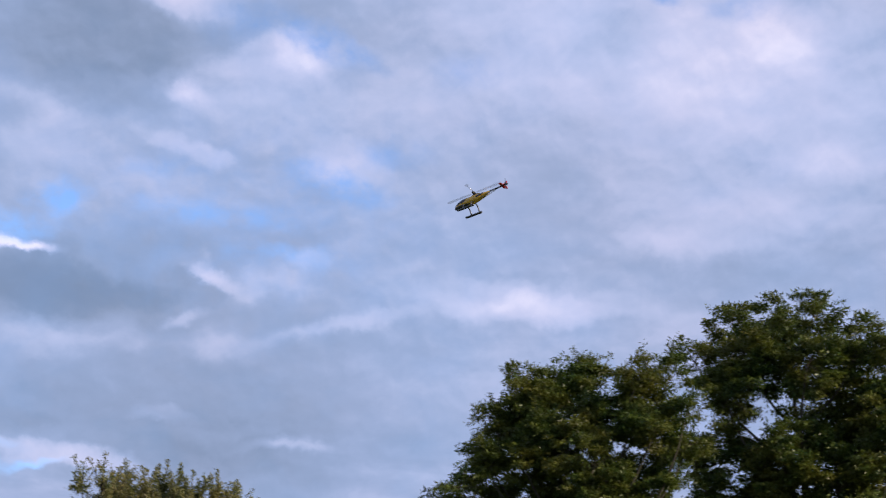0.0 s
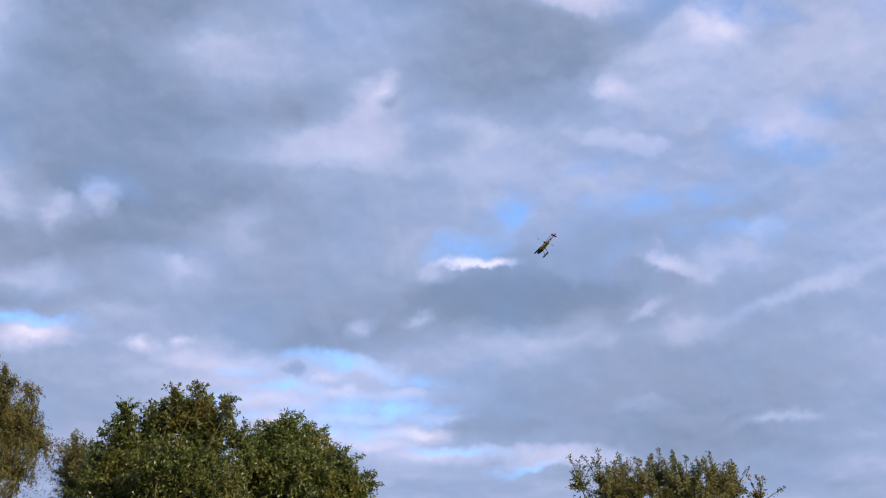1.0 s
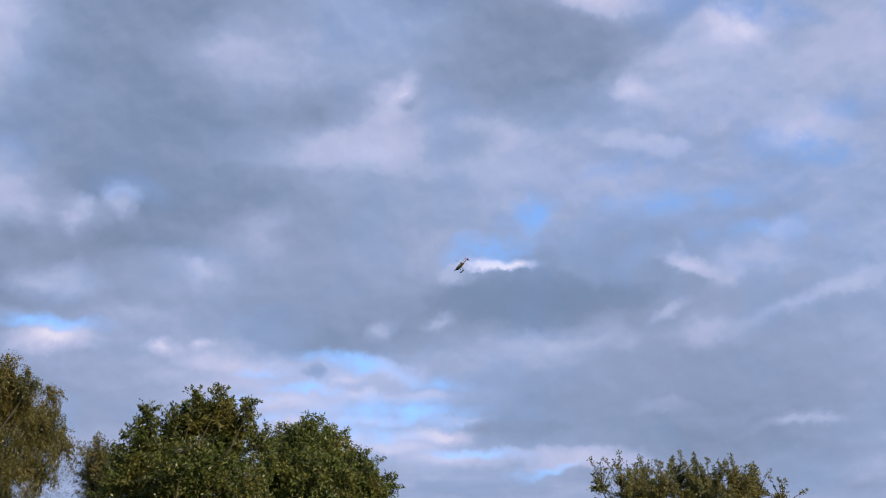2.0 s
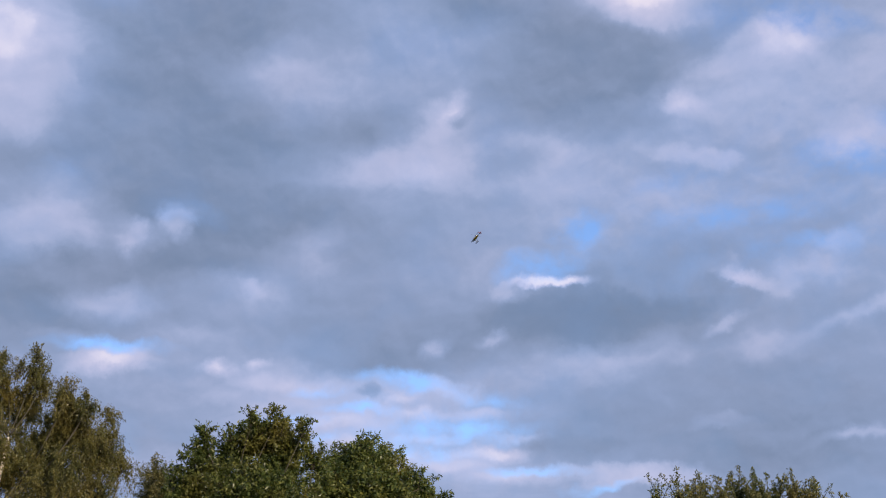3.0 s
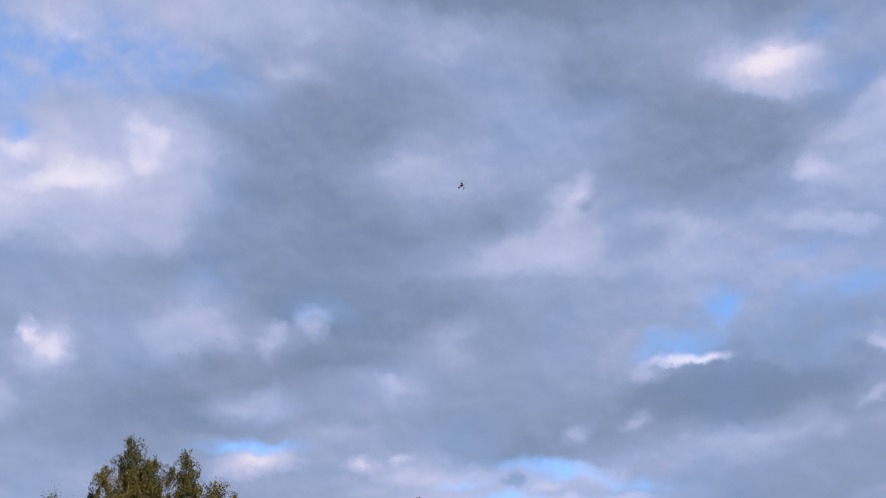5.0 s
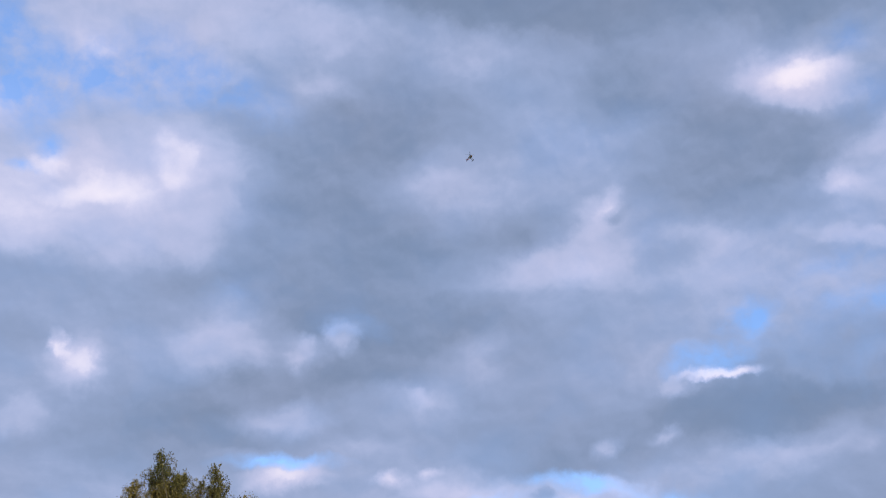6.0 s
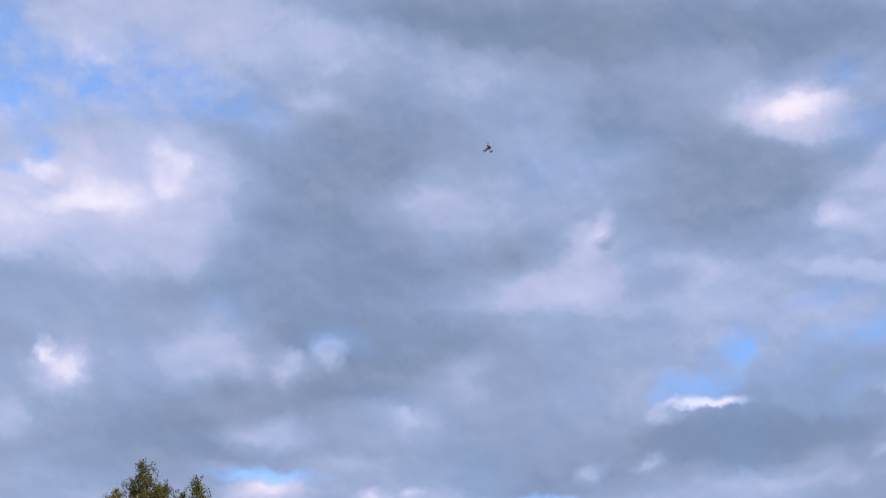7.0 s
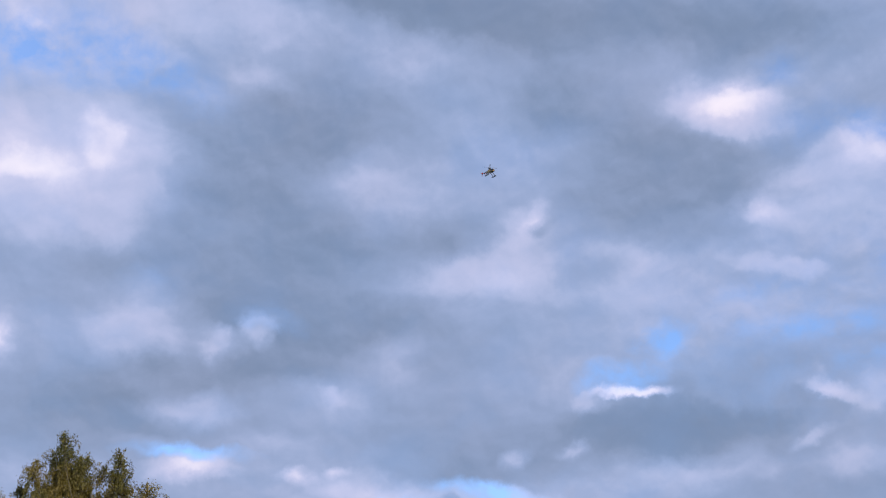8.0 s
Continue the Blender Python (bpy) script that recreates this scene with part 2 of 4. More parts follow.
def build_world():
    world = bpy.data.worlds.new("evening_sky")
    scene.world = world
    world.use_nodes = True
    tree = world.node_tree
    tree.nodes.clear()
    nodes, links = tree.nodes, tree.links

    def put(socket, value):
        if isinstance(value, bpy.types.NodeSocket):
            links.new(value, socket)
        else:
            socket.default_value = value

    def calc(op, a, b=0.0, c=0.0, clamp=False):
        n = nodes.new("ShaderNodeMath")
        n.operation, n.use_clamp = op, clamp
        put(n.inputs[0], a), put(n.inputs[1], b), put(n.inputs[2], c)
        return n.outputs[0]

    def vec(op, a, b=(0, 0, 0), scale=None):
        n = nodes.new("ShaderNodeVectorMath")
        n.operation = op
        put(n.inputs[0], a)
        if scale is None:
            put(n.inputs[1], b)
        else:
            put(n.inputs["Scale"], scale)
        return n.outputs["Value"] if op == "LENGTH" else n.outputs[0]

    def fractal(v, scale, detail, rough, colour=False, distortion=0.0):
        n = nodes.new("ShaderNodeTexNoise")
        put(n.inputs["Vector"], v)
        n.inputs["Scale"].default_value, n.inputs["Detail"].default_value = scale, detail
        n.inputs["Roughness"].default_value, n.inputs["Distortion"].default_value = rough, distortion
        return n.outputs["Color" if colour else "Fac"]

    def join(x, y, z=0.0):
        n = nodes.new("ShaderNodeCombineXYZ")
        put(n.inputs[0], x), put(n.inputs[1], y), put(n.inputs[2], z)
        return n.outputs[0]

    way = nodes.new("ShaderNodeTexCoord").outputs["Generated"]
    xyz = nodes.new("ShaderNodeSeparateXYZ")
    links.new(way, xyz.inputs[0])
    x, y, z = xyz.outputs
    # The deck of clouds is a flat layer: directions meet it at a plane overhead.
    high = calc("MAXIMUM", z, 0.06)
    deck = join(calc("DIVIDE", x, high), calc("DIVIDE", y, high))
    # Azimuth and height in degrees, ruffled so that every bank has a ragged rim.
    sphere = join(calc("MULTIPLY", calc("ARCTAN2", x, y), math.degrees(0.9)), calc("MULTIPLY", calc("ARCSINE", z), math.degrees(1)))
    ruffle = vec("MULTIPLY", vec("SUBTRACT", fractal(way, 15.0, 6.0, 0.56, True), (0.5, 0.5, 0.5)), (3.0, 2.4, 0.0))
    ruffle = vec("ADD", ruffle, vec("MULTIPLY", vec("SUBTRACT", fractal(way, 52.0, 4.0, 0.6, True), (0.5, 0.5, 0.5)), (0.8, 0.6, 0.0)))
    spot = nodes.new("ShaderNodeSeparateXYZ")
    links.new(vec("ADD", sphere, ruffle), spot.inputs[0])
    across, upward = spot.outputs[0], spot.outputs[1]

    def banks(total, rows, core=0.25, rim=1.4):
        """Lays soft patches over one another; each leads towards its own brightness."""
        for u, v, wide, tall, tilt, level in rows:
            m = nodes.new("ShaderNodeMapping")
            m.vector_type = "TEXTURE"
            links.new(join(across, upward, total), m.inputs["Vector"])
            m.inputs["Location"].default_value = (u, v, 0)
            m.inputs["Rotation"].default_value = (0, 0, radians(tilt))
            m.inputs["Scale"].default_value = (wide, tall, 1e6)
            r = nodes.new("ShaderNodeMapRange")
            r.interpolation_type = "SMOOTHSTEP"
            links.new(vec("LENGTH", m.outputs[0]), r.inputs[0])
            r.inputs[1].default_value, r.inputs[2].default_value = core, rim
            r.inputs[3].default_value, r.inputs[4].default_value = 0.92, 0.0
            total = calc("MULTIPLY_ADD", calc("SUBTRACT", level, total), r.outputs[0], total)
        return total

    billow = calc("SUBTRACT", fractal(deck, 2.1, 5.0, 0.55, distortion=0.3), 0.5)
    heap = vec("MULTIPLY", vec("ADD", sphere, vec("SCALE", ruffle, scale=0.5)), (0.13, 0.16, 0.0))
    # Puffs, brighter on the side that faces the sun.
    puff = fractal(heap, 2.2, 5.0, 0.5)
    relief = calc("SUBTRACT", puff, fractal(vec("ADD", heap, (0.03, 0.09, 0.0)), 2.2, 5.0, 0.5))
    wisp = calc("SUBTRACT", fractal(way, 40.0, 5.0, 0.6), 0.5)
    light = calc("ADD", 0.5, calc("MULTIPLY", billow, 0.3))
    for rows in CLOUDS:
        light = banks(light, rows, 0.08, 1.65)
    light = calc("MULTIPLY_ADD", calc("SUBTRACT", light, 0.5), 1.45, 0.5)
    light = calc("ADD", light, calc("MULTIPLY", calc("SUBTRACT", puff, 0.5), 0.16))
    light = calc("ADD", light, calc("MULTIPLY", relief, 0.22))
    light = calc("ADD", light, calc("MULTIPLY", wisp, 0.03))
    # Small cloudlets with the same shading.
    fleece = fractal(heap, 6.5, 4.0, 0.5)
    light = calc("ADD", light, calc("MULTIPLY", calc("SUBTRACT", fleece, fractal(vec("ADD", heap, (0.015, 0.045, 0.0)), 6.5, 4.0, 0.5)), 0.12))
    gap = 0.0
    for rows in GAPS:
        gap = banks(gap, rows, 0.0, 1.8)
    # Wisps of cloud cross the gaps and tear their rims.
    torn = calc("ADD", calc("MULTIPLY", wisp, 2.4), calc("MULTIPLY", calc("SUBTRACT", 0.5, fleece), 2.4))
    gap = calc("ADD", calc("MULTIPLY", gap, calc("ADD", 1.0, torn)), calc("MULTIPLY", calc("SUBTRACT", puff, 0.5), -0.4))
    gap = calc("MULTIPLY", calc("MULTIPLY", gap, 1.0, clamp=True), 0.8)

    ramp = nodes.new("ShaderNodeValToRGB")
    links.new(light, ramp.inputs[0])
    ramp.color_ramp.interpolation = "CARDINAL"
    steps = ((0.0, (0.158, 0.215, 0.338)), (0.3, (0.221, 0.29, 0.455)), (0.55, (0.348, 0.42, 0.645)), (0.8, (0.57, 0.59, 0.815)), (1.0, (0.83, 0.79, 0.93)))
    for i, (at, colour) in enumerate(steps):
        e = ramp.color_ramp.elements[i] if i < 2 else ramp.color_ramp.elements.new(at)
        e.position, e.color = at, (*colour, 1)

    # Thick cloud is a little warmer, thin cloud a little bluer.
    tint = nodes.new("ShaderNodeMix")
    tint.data_type = "RGBA"
    put(tint.inputs[0], calc("MULTIPLY_ADD", fractal(vec("MULTIPLY", sphere, (0.055, 0.08, 0.0)), 2.0, 3.0, 0.5), 2.6, -0.8, clamp=True))
    tint.inputs[6].default_value, tint.inputs[7].default_value = (0.975, 1.0, 1.01, 1), (1.045, 1.0, 0.97, 1)
    cloud = vec("MULTIPLY", ramp.outputs[0], tint.outputs[2])

    sky = nodes.new("ShaderNodeTexSky")
    sky.sky_type, sky.sun_disc = "NISHITA", False
    sky.sun_elevation, sky.sun_rotation = radians(SUN_HEIGHT), radians(SUN_AZIMUTH) % (2 * math.pi)
    sky.air_density, sky.dust_density, sky.ozone_density = 1.0, 0.6, 2.0

    mix = nodes.new("ShaderNodeMix")
    mix.data_type = "RGBA"
    put(mix.inputs[0], gap)
    put(mix.inputs[6], vec("SCALE", cloud, scale=10.0))
    put(mix.inputs[7], vec("MULTIPLY", sky.outputs[0], (1.9, 2.3, 2.9)))
    back = nodes.new("ShaderNodeBackground")
    back.inputs["Strength"].default_value = 0.1
    links.new(mix.outputs[2], back.inputs["Color"])
    out = nodes.new("ShaderNodeOutputWorld")
    links.new(back.outputs[0], out.inputs["Surface"])


build_world()

# ---- materials ----


class Shader:
    """A material's node tree with short calls for the nodes used here."""

    def __init__(self, name):
        self.mat = bpy.data.materials.new(name)
        self.mat.use_nodes = True
        self.tree = self.mat.node_tree
        self.nodes, self.links = self.tree.nodes, self.tree.links
        self.bsdf = self.nodes["Principled BSDF"]
        self.place = self.nodes.new("ShaderNodeTexCoord").outputs["Object"]

    def noise(self, scale, detail=4.0, rough=0.55, stretch=(1, 1, 1)):
        m = self.nodes.new("ShaderNodeMapping")
        m.inputs["Scale"].default_value = stretch
        self.links.new(self.place, m.inputs["Vector"])
        n = self.nodes.new("ShaderNodeTexNoise")
        n.inputs["Scale"].default_value, n.inputs["Detail"].default_value, n.inputs["Roughness"].default_value = scale, detail, rough
        self.links.new(m.outputs[0], n.inputs["Vector"])
        return n.outputs["Fac"]

    def ramp(self, fac, steps, constant=False):
        r = self.nodes.new("ShaderNodeValToRGB")
        if constant:
            r.color_ramp.interpolation = "CONSTANT"
        self.links.new(fac, r.inputs[0])
        for i, (at, colour) in enumerate(steps):
            e = r.color_ramp.elements[i] if i < 2 else r.color_ramp.elements.new(at)
            e.position, e.color = at, (*colour, 1)
        return r.outputs[0]

    def mix(self, fac, a, b, kind="MIX"):
        m = self.nodes.new("ShaderNodeMix")
        m.data_type, m.blend_type = "RGBA", kind
        for socket, value in ((m.inputs[0], fac), (m.inputs[6], a), (m.inputs[7], b)):
            if isinstance(value, bpy.types.NodeSocket):
                self.links.new(value, socket)
            else:
                socket.default_value = value if isinstance(value, float) else (*value, 1)
        return m.outputs[2]

    def bump(self, height, strength, distance):
        b = self.nodes.new("ShaderNodeBump")
        b.inputs["Strength"].default_value, b.inputs["Distance"].default_value = strength, distance
        self.links.new(height, b.inputs["Height"])
        self.links.new(b.outputs[0], self.bsdf.inputs["Normal"])

    def finish(self, colour, rough=0.5, metal=0.0, coat=0.0):
        if isinstance(colour, bpy.types.NodeSocket):
            self.links.new(colour, self.bsdf.inputs["Base Color"])
        else:
            self.bsdf.inputs["Base Color"].default_value = (*colour, 1)
        self.bsdf.inputs["Roughness"].default_value, self.bsdf.inputs["Metallic"].default_value = rough, metal
        self.bsdf.inputs["Coat Weight"].default_value = coat
        return self.mat


def leaf_material(name, dark, middle, light, turned, turned_share=0.12, glow=0.3, shine=0.35):
    """Leaves: every leaf takes a shade of its own, and some boughs have begun to turn."""
    s = Shader(name)
    island = s.nodes.new("ShaderNodeNewGeometry").outputs["Random Per Island"]
    own = s.ramp(island, ((0.0, tuple(c * 0.7 for c in dark)), (0.4, middle), (0.8, light), (1.0, tuple(c * 1.2 for c in light))))
    bough = s.ramp(s.noise(0.9, 3.0), ((0.5 - turned_share, (0, 0, 0)), (0.72, (1, 1, 1))))
    m = s.mix(0.0, own, turned)
    s.links.new(bough, m.node.inputs[0])
    colour = s.mix(0.55, own, m)
    s.finish(colour, 0.38)
    s.bsdf.inputs["Specular IOR Level"].default_value = shine
    thin = s.nodes.new("ShaderNodeBsdfTranslucent")
    s.links.new(s.mix(0.5, colour, (0.16, 0.19, 0.02)), thin.inputs["Color"])
    both = s.nodes.new("ShaderNodeMixShader")
    both.inputs[0].default_value = glow
    s.links.new(s.bsdf.outputs[0], both.inputs[1])
    s.links.new(thin.outputs[0], both.inputs[2])
    s.links.new(both.outputs[0], s.nodes["Material Output"].inputs["Surface"])
    return s.mat


def bark_material(name, dark, light, scale=9.0):
    s = Shader(name)
    ridges = s.noise(scale, 6.0, 0.65, (1, 1, 0.22))
    colour = s.mix(0.3, s.ramp(ridges, ((0.3, dark), (0.7, light))), s.ramp(s.noise(1.3), ((0.35, dark), (0.7, (0.12, 0.13, 0.08)))))
    s.bump(ridges, 0.8, 0.03)
    return s.finish(colour, 0.9)


def birch_bark_material():
    s = Shader("birch_bark")
    marks = s.noise(6.0, 4.0, 0.7, (1, 1, 4.5))
    colour = s.ramp(marks, ((0.3, (0.05, 0.045, 0.04)), (0.42, (0.45, 0.38, 0.30)), (0.7, (0.66, 0.60, 0.52))))
    s.bump(marks, 0.4, 0.01)
    return s.finish(colour, 0.7)


def paint_material(name, colour, rough=0.3, worn=0.12):
    """Painted or moulded shell with faint grime and handling marks."""
    s = Shader(name)
    dirt = s.ramp(s.noise(14.0, 5.0, 0.65), ((0.4, tuple(c * (1 - worn * 2) for c in colour)), (0.62, colour)))
    s.bump(s.noise(60.0, 2.0), 0.05, 0.002)
    return s.finish(s.mix(worn, dirt, (0.08, 0.07, 0.06)), rough, 0.0, 0.3)


def grass_material():
    s = Shader("meadow_grass")
    fine = s.ramp(s.noise(9.0, 6.0, 0.7), ((0.3, (0.028, 0.05, 0.012)), (0.55, (0.06, 0.095, 0.025)), (0.8, (0.12, 0.13, 0.045))))
    broad = s.ramp(s.noise(0.05, 5.0), ((0.35, (0.045, 0.08, 0.02)), (0.7, (0.11, 0.12, 0.045))))
    s.bump(s.noise(22.0, 4.0), 0.9, 0.06)
    return s.finish(s.mix(0.45, fine, broad), 0.9)


M_ASH = leaf_material("ash_leaves", (0.012, 0.030, 0.008), (0.027, 0.064, 0.015), (0.086, 0.122, 0.026), (0.20, 0.16, 0.03), 0.1, 0.25, 0.2)
M_CHERRY = leaf_material("cherry_leaves", (0.034, 0.060, 0.020), (0.074, 0.104, 0.030), (0.145, 0.160, 0.044), (0.24, 0.18, 0.045), 0.02)
M_ROUND = leaf_material("broad_leaves", (0.040, 0.070, 0.024), (0.086, 0.122, 0.038), (0.170, 0.185, 0.052), (0.26, 0.21, 0.045), 0.0)
M_BIRCH = leaf_material("birch_leaves", (0.036, 0.048, 0.020), (0.078, 0.086, 0.032), (0.152, 0.142, 0.046), (0.28, 0.195, 0.05), 0.1)
M_PALE = leaf_material("willow_leaves", (0.072, 0.083, 0.040), (0.136, 0.133, 0.056), (0.208, 0.183, 0.072), (0.304, 0.233, 0.080), 0.1)
M_APPLE = leaf_material("apple_leaves", (0.050, 0.073, 0.034), (0.115, 0.136, 0.058), (0.220, 0.218, 0.092), (0.32, 0.23, 0.08), 0.06, 0.4)
M_BARK = bark_material("grey_brown_bark", (0.025, 0.02, 0.016), (0.11, 0.09, 0.07))
M_TWIG = bark_material("twig_bark", (0.03, 0.022, 0.016), (0.09, 0.065, 0.045), 30.0)
M_BIRCH_BARK = birch_bark_material()
M_GRASS = grass_material()
M_YELLOW = paint_material("yellow_shell", (0.86, 0.48, 0.045), 0.32)
M_BLACK = paint_material("black_plastic", (0.022, 0.022, 0.026), 0.4)
M_CANOPY = paint_material("smoked_window", (0.010, 0.011, 0.014), 0.3, 0.04)
M_RED = paint_material("red_fins", (0.88, 0.04, 0.035), 0.35)
def blade_material():
    """Grey plastic, made mostly see-through to stand in for the blur of spinning."""
    s = Shader("blurred_blades")
    s.finish((0.30, 0.30, 0.32), 0.4)
    clear = s.nodes.new("ShaderNodeBsdfTransparent")
    both = s.nodes.new("ShaderNodeMixShader")
    both.inputs[0].default_value = 0.78
    s.links.new(s.bsdf.outputs[0], both.inputs[1])
    s.links.new(clear.outputs[0], both.inputs[2])
    s.links.new(both.outputs[0], s.nodes["Material Output"].inputs["Surface"])
    return s.mat


M_BLADE = blade_material()
M_STEEL = Shader("steel").finish((0.45, 0.45, 0.47), 0.3, 0.9)


# ---- mesh helpers ----


def part(name, mesh, material, parent, label="", kind=""):
    """Links a mesh as one object under a thing or a part."""
    mesh.materials.append(material)
    ob = new(name, mesh)
    ob.parent = parent
    return tagged(ob, label, kind=kind)


def mesh_of(name, verts, faces, smooth=False):
    me = bpy.data.meshes.new(name)
    me.from_pydata([tuple(v) for v in verts], [], faces)
    if smooth:
        me.polygons.foreach_set("use_smooth", [True] * len(me.polygons))
    me.update()
    return me


def add_tube(verts, faces, points, radii, sides):
    """Adds a tapering tube along points to the lists of verts and faces."""
    first = len(verts)
    n = len(points)
    for i in range(n):
        p = Vector(points[i])
        d = (Vector(points[min(i + 1, n - 1)]) - Vector(points[max(i - 1, 0)])).normalized()
        a = d.cross(Vector((0.31, 0.95, 0.07))).normalized()
        b = d.cross(a)
        for k in range(sides):
            t = 2 * math.pi * k / sides
            verts.append(p + (a * math.cos(t) + b * math.sin(t)) * radii[i])
    for i in range(n - 1):
        for k in range(sides):
            q = first + i * sides
            k2 = (k + 1) % sides
            faces.append((q + k, q + k2, q + sides + k2, q + sides + k))
    faces.append(tuple(first + k for k in reversed(range(sides))))
    faces.append(tuple(first + (n - 1) * sides + k for k in range(sides)))


def tube(name, points, radii, sides=8):
    verts, faces = [], []
    add_tube(verts, faces, points, radii, sides)
    return mesh_of(name, verts, faces, True)


def bezier(a, b, c, n):
    a, b, c = Vector(a), Vector(b), Vector(c)
    return [a * (1 - t) ** 2 + b * 2 * t * (1 - t) + c * t * t for t in (i / (n - 1) for i in range(n))]


# ---- ground ----


def build_ground():
    """One sheet of meadow out to the horizon, gently uneven."""
    verts, faces = [Vector((0, 0, 0))], []
    rings, spokes = (3, 7, 12, 18, 26, 36, 50, 75, 120, 200, 400, 800, 1600, 3200), 72
    for r in rings:
        for k in range(spokes):
            t = 2 * math.pi * k / spokes
            x, y = r * math.sin(t), r * math.cos(t)
            verts.append(Vector((x, y, 0.25 * noise.noise(Vector((x * 0.05, y * 0.05, 0))) if r < 300 else 0.0)))
    for k in range(spokes):
        faces.append((0, 1 + (k + 1) % spokes, 1 + k))
    for i in range(len(rings) - 1):
        for k in range(spokes):
            q = 1 + i * spokes
            k2 = (k + 1) % spokes
            faces.append((q + k, q + k2, q + spokes + k2, q + spokes + k))
    me = mesh_of("ground", verts, faces, True)
    me.materials.append(M_GRASS)
    tagged(new("ground", me), "wide flat meadow of short green grass", "ground", kind="structure")


build_ground()

# ---- trees ----


def leaf_mesh(name, base, axis, side, length, width):
    """Many small bent leaves, one four-cornered island each."""
    n = len(base)
    lift = np.cross(axis, side)
    fold = (width * 0.22)[:, None] * lift
    mid = base + axis * (length * 0.45)[:, None]
    half = side * (width * 0.5)[:, None]
    droop = lift * (length * -0.12)[:, None]
    verts = np.stack([base, mid + half + fold, base + axis * length[:, None] + droop, mid - half + fold], 1).reshape(-1, 3)
    me = bpy.data.meshes.new(name)
    me.vertices.add(4 * n)
    me.vertices.foreach_set("co", verts.astype(np.float32).ravel())
    me.loops.add(4 * n)
    me.loops.foreach_set("vertex_index", np.arange(4 * n, dtype=np.int32))
    me.polygons.add(n)
    me.polygons.foreach_set("loop_start", np.arange(0, 4 * n, 4, dtype=np.int32))
    me.update(calc_edges=True)
    me.validate()
    return me


def unit(v):
    return v / (np.linalg.norm(v, axis=-1, keepdims=True) + 1e-9)


